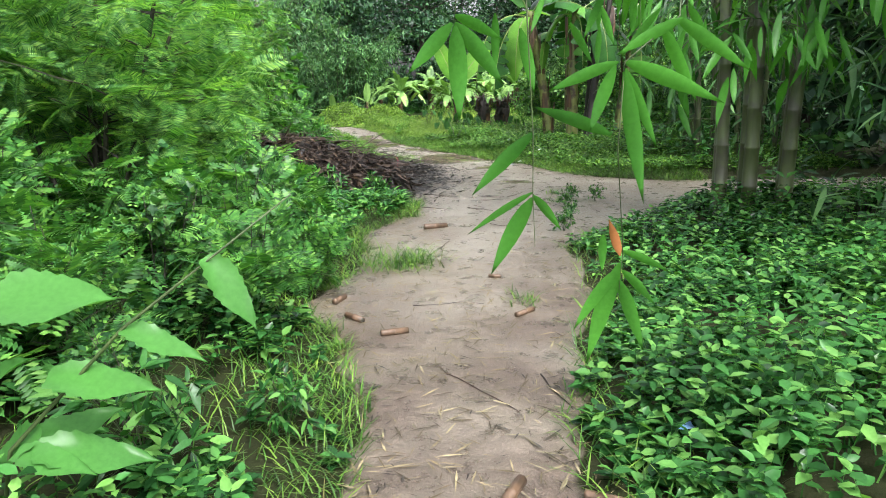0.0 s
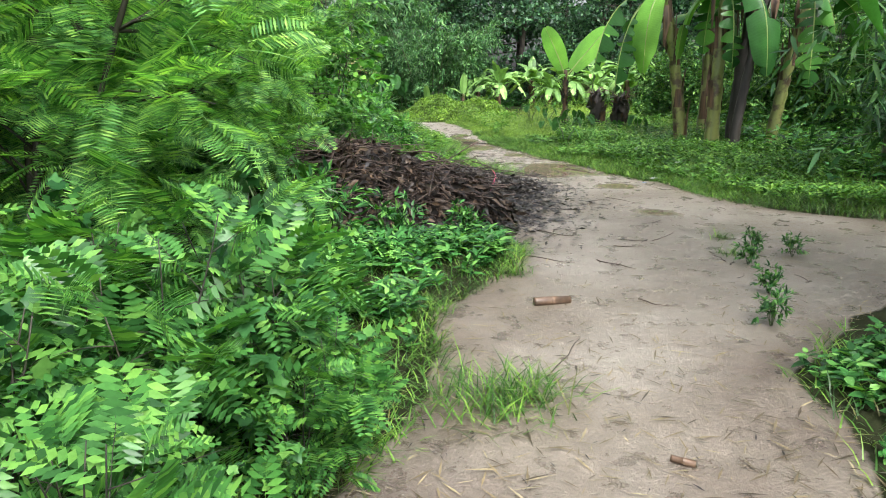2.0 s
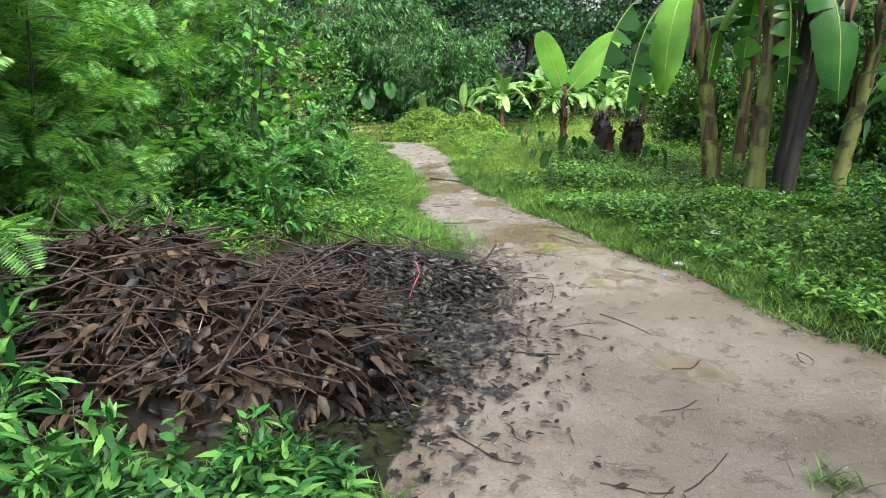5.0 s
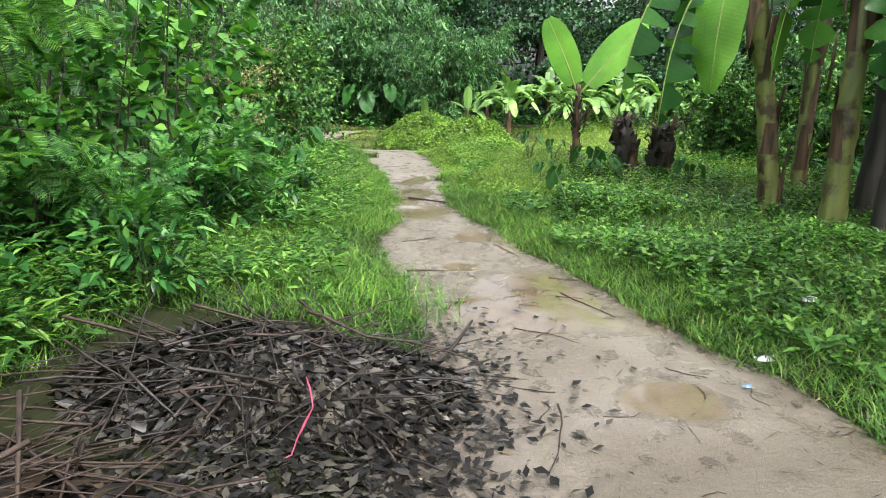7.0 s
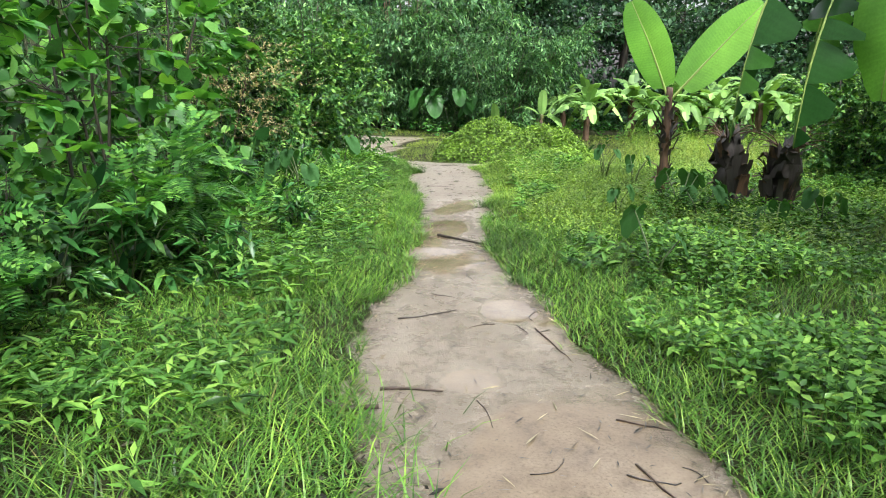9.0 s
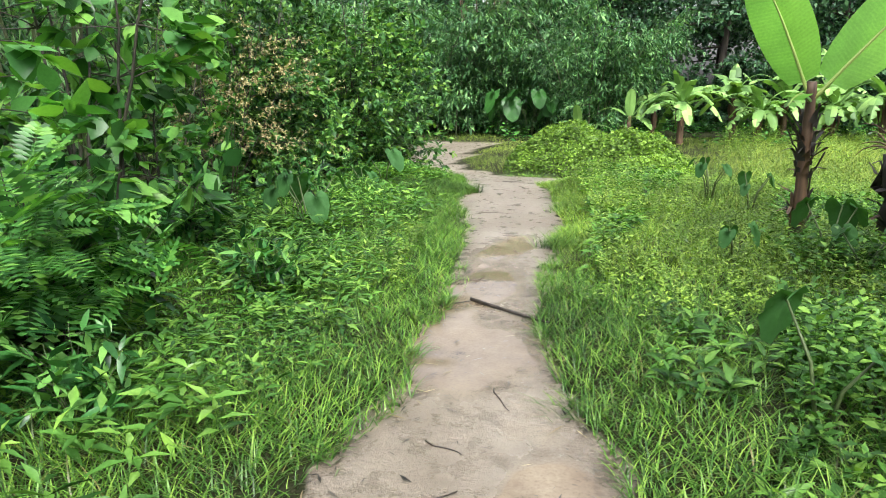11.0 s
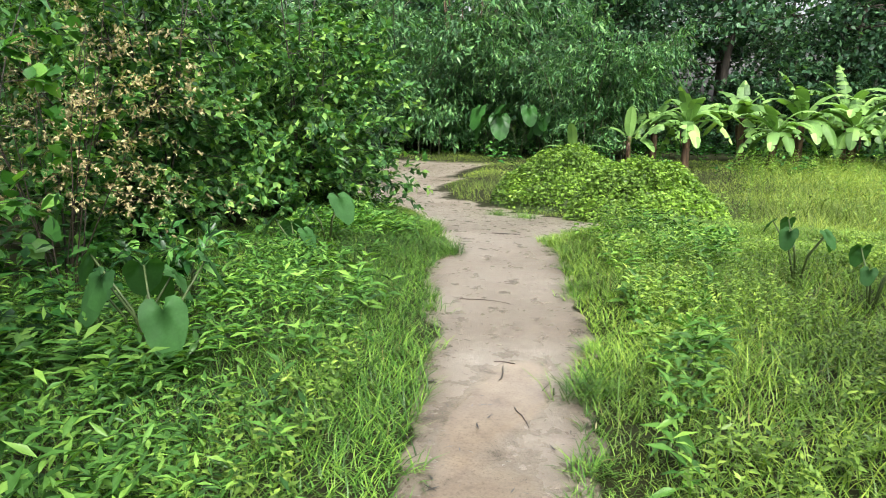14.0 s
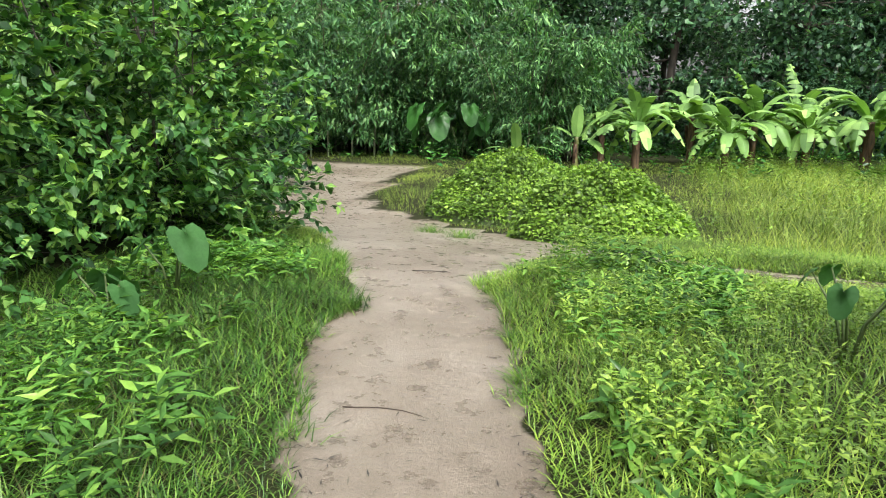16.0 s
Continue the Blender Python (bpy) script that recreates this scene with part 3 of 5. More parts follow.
for a, b, s in TUFTS:
    t = part("grass_tuft", tuft_soup([(a, b, s)], 160 if s > 0.07 else 60, 0.26 if s > 0.07 else 0.14, 0.9), M_GRASS)
    tagged(t, "tuft of thin green grass on the clay path edge", "grass tuft", "tufts by the path")

rt = np.random.default_rng(17)
for (x0, y0), (x1, y1) in list(zip(LEFT[3:27], LEFT[4:28])) + list(zip(RIGHT[14:], RIGHT[15:])):
    u = rt.uniform(0, 1)
    a, b_ = x0 + (x1 - x0) * u, y0 + (y1 - y0) * u
    if 11 < b_ < 14.3 and a < 0:
        continue
    t = part("grass_tuft", tuft_soup([(a, b_, rt.uniform(0.03, 0.07))], int(rt.uniform(40, 90)), rt.uniform(0.12, 0.2), 1.0), M_GRASS)
    tagged(t, "small tuft of grass at the worn clay edge", "grass tuft", "tufts by the path")

# low broad-leaved herbs
xh, yh, zh, oh = sample(11000, 0.6, 5.0, 2.8, 10.2, lambda x, y, o: (o > 0.03) * np.clip(o / 0.3, 0.15, 1) * np.clip(0.5 + 0.6 * ripple(x, y, 3.0), 0.08, 0.9) * np.where((y > 8.9) & (x < 2.2), 0.5, 1.0))
stuff("right_bank_herbs", herbs(xh, yh, zh, (0.24 + 0.12 * ripple(xh, yh, 1.7)) * np.clip(oh / 0.7, 0.25, 1), 0.078, 5, OVATE), M_HERB, "glossy low leafy herbs covering the shaded bank", "undergrowth")
xh, yh, zh, oh = sample(8200, -4.6, 0.0, 2.8, 13.0, lambda x, y, o: (o > 0.06) * np.clip(o / 0.3, 0.3, 1) * np.clip(0.33 + 0.4 * ripple(x, y, 2.6), 0.03, 0.7) * np.where((y > 9.2) & (x > -2.9), np.where(x < -1.6, 0.12, 0.5), 1.0) * ((y < 10.9) | (x < -3.2)))
stuff("left_bank_herbs", herbs(xh, yh, zh, (0.28 + 0.14 * ripple(xh, yh, 1.9)) * np.clip(oh / 0.6, 0.3, 1), 0.08, 6, OVATE), M_HERB, "dense wet green herbs beside the clay path", "undergrowth")
DOCK = (LANCE[0] * np.array([1.9, 1.0, 2.2]), LANCE[1])
xh, yh, zh, oh = sample(1000, -1.65, -0.25, 8.9, 11.2, lambda x, y, o: (o > 0.12) * np.clip(0.55 + 0.5 * ripple(x, y, 3.4), 0.1, 1) * (y < 11.1 + 0.5 * x + 0.4))
stuff("bank_docks", herbs(xh, yh, zh, 0.13 + 0.05 * ripple(xh, yh, 3), 0.12, 5, DOCK, lift=0.55), M_HERB, "bright green docks with long wavy leaves on the bank", "undergrowth")
xh, yh, zh, oh = sample(2600, -0.6, 4.0, 12.6, 22.5, lambda x, y, o: (o > 0.3) * np.clip(0.1 + 0.6 * ripple(x, y, 1.8, 3.0), 0, 0.6))
stuff("verge_docks", herbs(xh, yh, zh, 0.1, 0.13, 4, DOCK, lift=0.5), M_WEED, "clumps of broad bright green docks on the verge", "undergrowth")
xh, yh, zh, oh = sample(21000, 0.0, 6.0, 12.3, 24.5, lambda x, y, o: (o > 0.25) * np.clip((o - 0.1) / 0.6, 0.1, 1) * np.clip(0.45 + 0.6 * ripple(x, y, 2.3), 0.04, 0.9))
stuff("banana_bank_herbs", herbs(xh, yh, zh, 0.2 + 0.13 * ripple(xh, yh, 2.1), 0.074, 5, SIMPLE, aspect=1.15, lift=0.25), M_WEED, "low green herbs under the banana plants", "undergrowth")
xh, yh, zh, oh = sample(17000, -7.5, -1.2, 13.0, 27.5, lambda x, y, o: (o > 0.3) * ((y > 14.9) | (x < -2.3)) * ((y < 21.5) | (o < 1.5)) * np.clip((o - 0.1) / 0.9, 0.12, 1) * np.clip(0.5 + 0.55 * ripple(x, y, 2.2), 0.08, 1))
stuff("left_verge_herbs", herbs(xh, yh, zh, 0.2 + 0.1 * np.clip(oh - 1, 0, 1.5) + 0.05 * ripple(xh, yh, 1.5), 0.12 + 0.04 * ripple(xh, yh, 3.1), 4, SIMPLE, aspect=0.6), M_WEED, "green leafy weeds with narrow leaves on the verge", "undergrowth")
xh, yh, zh, oh = sample(12000, -3.2, 4.5, 19.5, 28, lambda x, y, o: (o > 0.3) * np.clip(0.42 + 0.5 * ripple(x, y, 2.0), 0.03, 1))
stuff("meadow_herbs", herbs(xh, yh, zh, 0.2 + 0.12 * ripple(xh, yh, 2.4), 0.055, 6, SIMPLE, aspect=0.85, lift=0.3), M_MEADOW, "bright yellow-green weeds at the meadow edge", "undergrowth")
xg, yg, zg, og = sample(200000, -16, 22, 24, 47, lambda x, y, o: (o > 0.05) * np.where(y < 27, np.clip((x + 1.5) / 3, 0.1, 1), 1.0) * np.where((x < -6) & (y < 33), 0.3, 1.0) * np.clip(1.25 - (y - 24) / 40, 0.4, 1))
tall_grass = 0.15 + 0.42 * smooth01((yg - 28) / 5) * smooth01((xg + 2.2) / 2.5) + 0.07 * ripple(xg, yg, 1.3)
stuff("meadow_grass", grass(xg, yg, zg, tall_grass, BLADE, 0.6), M_FIELD, "tall yellow-green meadow grass in an open clearing", "grass")
xh, yh, zh, oh = sample(3000, -1.5, 16, 31, 46, lambda x, y, o: 0.3 + 0.5 * (y > 40))
stuff("meadow_weeds", herbs(xh, yh, zh, 0.65, 0.15, 5, SLIM, aspect=1.6, lift=0.4), M_CREEPER, "feathery yellow-green weeds standing in the meadow", "undergrowth")
xh, yh, zh, oh = sample(5200, -26, 20, 40, 53, lambda x, y, o: (o > 0.3) * np.where(y > 47, 0.6, 0.12) * np.where(x > -4, 0.5, 1.0))
stuff("forest_edge_undergrowth", herbs(xh, yh, zh, 0.55, 0.24, 4, DIAMOND), M_DARKHERB, "green undergrowth tinted dark for shade at the foot of the forest", "undergrowth")
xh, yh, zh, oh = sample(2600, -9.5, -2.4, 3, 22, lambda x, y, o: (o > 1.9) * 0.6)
stuff("thicket_floor", herbs(xh, yh, zh, 0.5, 0.16, 5), M_DARKHERB, "herbs tinted dark for the shade under the roadside thicket", "undergrowth")
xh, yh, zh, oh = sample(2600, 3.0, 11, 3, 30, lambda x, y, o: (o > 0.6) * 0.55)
stuff("right_thicket_floor", herbs(xh, yh, zh, 0.45, 0.17, 5), M_DARKHERB, "herbs tinted dark for the shade under the bamboo", "undergrowth")

# leaf litter and straw on the clay
xl, yl, zl, ol = sample(56000, -1.8, 2.2, 3, 24, lambda x, y, o: (o < 0.05) * (0.03 + 0.75 * smooth01((10.5 - y) / 3.0) + 0.5 * np.clip(1 + o / 0.18, 0, 1)) * 0.45)
n = len(xl)
a = rng.uniform(0, 2 * np.pi, n)
sl = rng.uniform(0.02, 0.15, n)
stuff("straw_litter", Soup().scatter(SLIM, frames_of(np.stack([np.cos(a), np.sin(a), rng.normal(0, 0.05, n)], -1), np.array([0, 0, 1.0]) + rng.normal(0, 0.12, (n, 3)), sl * 0.5, sl, sl * 0.2), np.stack([xl, yl, zl + 0.011], -1)),
      M_STRAW, "dry bamboo leaves and straw scattered on the clay", "leaf litter")
xl, yl, zl, ol = sample(70000, -2.4, 0.6, 10.6, 15.6, lambda x, y, o: np.clip(1.3 * np.exp(-(((x + 0.75) / 0.62) ** 2 + ((y - 13.0) / 1.35) ** 2)), 0, 1) * 0.4)
n = len(xl)
a = rng.uniform(0, 2 * np.pi, n)
sl = rng.uniform(0.03, 0.085, n)
stuff("wet_leaf_litter", Soup().scatter(SIMPLE, frames_of(np.stack([np.cos(a), np.sin(a), rng.normal(0, 0.15, n)], -1), np.array([0, 0, 1.0]) + rng.normal(0, 0.3, (n, 3)), sl, sl, sl * 0.5), np.stack([xl, yl, zl + 0.022], -1)),
      M_BLACKLEAF, "wet rotting leaves fallen around the brush heaps", "leaf litter")
xl, yl, zl, ol = sample(190000, -5, 2.0, 3, 29, lambda x, y, o: (o < 0.03) * (0.1 + 0.7 * np.clip(1 + o / 0.2, 0, 1) + 0.3 * np.clip(1 + o / 0.5, 0, 1) * (np.abs(y - 14.5) < 2.5)) * 0.6)
n = len(xl)
a = rng.uniform(0, 2 * np.pi, n)
sl = rng.uniform(0.015, 0.09, n) * rng.uniform(0.35, 1, n)
stuff("dark_leaf_bits", Soup().scatter(SLIM, frames_of(np.stack([np.cos(a), np.sin(a), rng.normal(0, 0.05, n)], -1), np.array([0, 0, 1.0]) + rng.normal(0, 0.12, (n, 3)), sl * 0.85, sl, sl * 0.2), np.stack([xl, yl, zl + 0.011], -1)),
      M_BLACKLEAF, "small dark leaf and twig bits lying on wet clay", "leaf litter")


# ---- sticks, culm pieces and scraps on the path ----
def stick(name, label, ends, radius, mat, rise=0.0, bend=0.06, category="stick", group=""):
    (x0, y0), (x1, y1) = ends
    ob = thing(name, label, category, (x0, y0, float(height(x0, y0))), group)
    ln = math.hypot(x1 - x0, y1 - y0)
    radius = radius * 0.62
    p = curve((0, 0, radius), (x1 - x0, y1 - y0, rise), ln, 8, 0.0, bend * 1.6)
    zz = height(p[:, 0] + x0, p[:, 1] + y0) - float(height(x0, y0))
    p[:, 2] = zz + radius + rise * np.linspace(0, 1, 8)
    part("wood", Soup().add(*tube(p, np.linspace(radius, radius * 0.55, 8), 6)), mat, ob, "", True)
    return ob


def culm_piece(at, way, length=0.23, radius=0.028):
    """A short cut piece of hollow bamboo."""
    ob = thing("bamboo_piece", "short dry brown cut bamboo tube lying on clay", "bamboo piece", (*at, float(height(*at)) + radius * 0.8), "bamboo pieces", math.degrees(math.atan2(way[1], way[0])))
    s = Soup().add(*tube([(0, 0, 0), (0.01, 0, 0), (length * 0.48, 0, 0), (length * 0.5, 0, 0), (length * 0.52, 0, 0), (length, 0, 0)],
                         [radius, radius, radius, radius * 1.12, radius, radius * 0.96], 12))
    part("wall", s, M_OLDCULM, ob, "", True)
    # the tube is closed; a dark disc imitates the shade inside its open end
    part("hollow", Soup().add(*tube([(length - 0.004, 0, 0), (length + 0.003, 0, 0)], radius * 0.75, 12)), M_DARKSTEM, ob, "dark disc painted as the shaded hollow end")
    return ob


culm_piece((-0.14, 9.48), (0.21, 0.06))
culm_piece((-0.25, 6.55), (0.2, 0.06), 0.16, 0.02)
culm_piece((0.55, 6.85), (0.12, 0.12), 0.16, 0.018)
culm_piece((0.42, 7.75), (0.13, -0.05), 0.09, 0.014)
culm_piece((0.33, 4.85), (0.08, 0.16), 0.2, 0.022)
culm_piece((0.63, 4.95), (0.14, -0.06), 0.2, 0.02)
culm_piece((-0.5, 6.9), (0.12, -0.12), 0.16, 0.02)
culm_piece((-0.62, 7.15), (0.05, 0.14), 0.14, 0.02)
stick("branch", "thin crooked wet brown branch lying across the path", ((-1.9, 19.69), (-1.28, 19.34)), 0.022, M_TWIG, 0.0, 0.025)
stick("branch", "forked grey branch end jutting from the brush heap", ((-0.45, 14.35), (-0.28, 14.86)), 0.022, M_TWIG, 0.1, 0.06)
stick("branch", "thin forked wet twig on the clay", ((-0.62, 14.5), (-0.2, 14.6)), 0.01, M_TWIG, 0.06, 0.12)
for ends, r_ in ((((-1.2, 15.93), (-0.95, 15.98)), 0.03), (((-1.05, 16.2), (-0.82, 16.42)), 0.014), (((-1.35, 17.2), (-1.0, 17.45)), 0.008), (((-0.5, 17.3), (-0.2, 16.9)), 0.008),
                 (((0.15, 15.9), (0.5, 15.4)), 0.008), (((0.05, 16.25), (0.3, 16.3)), 0.007), (((-2.05, 19.45), (-1.9, 19.75)), 0.007), (((-2.35, 20.05), (-1.95, 20.15)), 0.006),
                 (((0.0, 12.6), (0.32, 12.5)), 0.009), (((0.55, 13.4), (0.9, 13.1)), 0.007), (((0.2, 14.1), (0.45, 13.5)), 0.006), (((-0.1, 15.1), (0.2, 14.7)), 0.006),
                 (((0.3, 10.6), (0.55, 10.3)), 0.007), (((0.8, 11.3), (1.1, 11.6)), 0.006), (((-0.2, 11.6), (0.1, 11.3)), 0.007), (((-0.3, 10.7), (0.05, 10.4)), 0.008),
                 (((0.1, 6.1), (0.5, 5.6)), 0.006), (((-0.1, 7.1), (0.5, 7.2)), 0.005), (((-0.05, 8.4), (0.2, 8.9)), 0.006), (((0.6, 6.0), (0.75, 5.6)), 0.006),
                 (((-2.7, 21.3), (-2.62, 21.35)), 0.02), (((-3.8, 25.6), (-3.4, 25.7)), 0.008), (((-3.1, 22.9), (-2.7, 23.0)), 0.006)):
    stick("twig", "small wet dark twig lying on clay", ends, r_, M_TWIG if rng.uniform() < 0.6 else M_BROWNTWIG, 0.0, 0.1, "twig", "twigs on the path")

rtw = np.random.default_rng(23)
made = 0
while made < 46:
    x0, y0 = rtw.uniform(-2.4, 1.8), rtw.uniform(9.5, 22)
    a, ln = rtw.uniform(0, 6.28), rtw.uniform(0.1, 0.3)
    x1, y1 = x0 + ln * math.cos(a), y0 + ln * math.sin(a)
    if max(off_path(x0, y0), off_path(x1, y1)) > -0.05:
        continue
    made += 1
    stick("twig", "small wet dark twig lying on clay", ((x0, y0), (x1, y1)), rtw.uniform(0.003, 0.007), M_TWIG if rtw.uniform() < 0.7 else M_BROWNTWIG, 0.0, 0.16, "twig", "twigs on the path")


def scrap(name, label, at, mat, size):
    n_ = 5
    u, v = np.meshgrid(np.linspace(-0.5, 0.5, n_), np.linspace(-0.3, 0.3, n_))
    z_ = 0.18 * np.sin(5 * u + 2) * np.cos(6 * v) + 0.12
    i_ = np.arange(n_ * n_).reshape(n_, n_)
    q_ = np.stack([i_[:-1, :-1], i_[:-1, 1:], i_[1:, 1:], i_[1:, :-1]], -1).reshape(-1, 4)
    ob = part(name, Soup().add(np.stack([u, v, z_], -1).reshape(-1, 3) * size, np.concatenate([q_[:, [0, 1, 2]], q_[:, [0, 2, 3]]])), mat)
    ob.matrix_basis = pose(at[0], at[1], float(height(*at)) + at[2], 0, 0, 20)
    return tagged(ob, label, "litter")


scrap("plastic_scrap", "crumpled pale wrapper lying at the path edge", (1.28, 14.85, 0.01), M_PAPER, 0.12)
scrap("plastic_bag", "crumpled white plastic bag caught in low herbs", (1.72, 15.7, 0.1), M_PAPER, 0.16)
scrap("blue_wrapper", "faded blue wrapper lying on litter at the path edge", (1.1, 14.45, 0.01), M_BLUE, 0.05)
scrap("blue_wrapper", "small blue plastic wrapper among green herbs", (1.05, 5.2, 0.12), M_BLUE, 0.07)


# ---- brush heaps ----
LANCEB = (LANCE[0] * np.array([2.4, 1.0, 2.2]), LANCE[1])
def heap(label, at, rx, ry, top, sticks, leaves, m_leaf, m_stick, leaf_size, stick_len, tpl):
    ob = thing("brush_heap", label, "brush heap", (at[0], at[1], 0.0), "brush heaps")
    dome = lambda u, v: top * np.clip(1 - (u * u + v * v), 0, 1) ** 0.75 * (0.85 + 0.2 * ripple(u * rx, v * ry, 4, 1))  # noqa: E731
    k = 26
    u, v = np.meshgrid(np.linspace(-1, 1, k), np.linspace(-1, 1, k))
    zc = dome(u, v) * 0.85 - 0.06
    i_ = np.arange(k * k).reshape(k, k)
    q_ = np.stack([i_[:-1, :-1], i_[:-1, 1:], i_[1:, 1:], i_[1:, :-1]], -1).reshape(-1, 4)
    part("core", Soup().add(np.stack([u * rx, v * ry, zc], -1).reshape(-1, 3), np.concatenate([q_[:, [0, 1, 2]], q_[:, [0, 2, 3]]])), m_leaf, ob, "matted dark rotting leaves", True)
    a, rad = rng.uniform(0, 2 * np.pi, leaves), np.sqrt(rng.uniform(0, 1.05, leaves))
    u, v = np.cos(a) * rad, np.sin(a) * rad
    z_ = dome(u, v) * rng.uniform(0.85, 1.06, leaves) + 0.015
    d = np.stack([np.cos(a) + rng.normal(0, 0.9, leaves), np.sin(a) + rng.normal(0, 0.9, leaves), rng.normal(-0.35, 0.4, leaves)], -1)
    up = np.stack([u, v, np.full(leaves, 0.8)], -1) + rng.normal(0, 0.45, (leaves, 3))
    s = leaf_size * rng.uniform(0.35, 1.25, leaves)
    part("dry_leaves", Soup().scatter(tpl, frames_of(d, up, s, s), np.stack([u * rx, v * ry, z_], -1)), m_leaf, ob, "curled wet leaves")
    for _ in range(sticks):
        a, rad = rng.uniform(0, 2 * np.pi), math.sqrt(rng.uniform(0, 0.8))
        u, v = math.cos(a) * rad, math.sin(a) * rad
        b = rng.normal(0, 1.0) + (0 if rng.uniform() < 0.7 else math.pi / 2)
        ln = stick_len * rng.uniform(0.45, 1.25)
        w = np.array([math.cos(b), math.sin(b), rng.normal(0.04, 0.26)])
        p0 = np.array([u * rx, v * ry, float(dome(u, v)) + rng.uniform(-0.03, 0.05)]) - w * ln / 2
        p = curve(p0, w, ln, 7, 0.25, 0.09)
        p[:, 2] = np.maximum(p[:, 2], 0.012)
        r0 = rng.uniform(0.0025, 0.009)
        part("twig", Soup().add(*tube(p, np.linspace(r0, r0 * 0.4, 7), 4)), m_stick if rng.uniform() < 0.75 else M_BROWNTWIG, ob)
    return ob


heap1 = heap("heap of brown withered leaves and cut branches beside the path", (-1.85, 12.05), 1.42, 0.95, 0.74, 480, 4200, M_DRYLEAF, M_BROWNTWIG, 0.12, 0.95, LANCEB)
heap2 = heap("low black heap of rotten leaves and thin twigs beside the path", (-1.2, 13.95), 0.98, 0.64, 0.23, 220, 14000, M_BLACKLEAF, M_TWIG, 0.075, 0.95, SIMPLE)
stick("pale_stick", "pale pinkish straight stick leaning on the brush heap", ((-1.4, 11.3), (-1.36, 11.75)), 0.009, M_PALETWIG, 0.42, 0.01)
for p0, p1, up0, up1 in (((-2.6, 13.5), (-1.6, 13.35), 0.15, 0.22), ((-2.7, 13.35), (-1.5, 13.2), 0.1, 0.2), ((-1.1, 14.3), (-0.15, 14.35), 0.3, 0.08), ((-1.2, 13.6), (-0.25, 13.9), 0.24, 0.05)):
    ob = thing("branch", "long bare brown branch resting on the brush heap", "branch", (*p0, 0.0), "branches on the heap")
    p = np.linspace((0, 0, up0), (p1[0] - p0[0], p1[1] - p0[1], up1), 9) + np.cumsum(rng.normal(0, 0.012, (9, 3)), 0)
    part("wood", Soup().add(*tube(p, np.linspace(0.01, 0.004, 9), 6)), M_BROWNTWIG, ob, "", True)
rib = thing("ribbon", "twisted pink cloth ribbon caught on the dark brush heap", "ribbon", (-0.78, 13.32, -0.07))
rp = np.array([(0.0, 0.18, 0.37), (0.04, 0.12, 0.35), (0.07, 0.07, 0.3), (0.05, 0.03, 0.25), (0.03, 0.0, 0.2), (0.02, -0.03, 0.15), (-0.03, -0.05, 0.12), (-0.08, -0.06, 0.11)])
part("strip", Soup().add(*tube(rp, [0.003, 0.005, 0.003, 0.006, 0.003, 0.005, 0.006, 0.004], 4)), M_PINK, rib)
part("strip", Soup().add(*tube(np.array([(0.06, -0.1, 0.14), (0.055, -0.12, 0.1), (0.06, -0.13, 0.05)]), [0.004, 0.009, 0.005], 4)), M_PINK, rib)


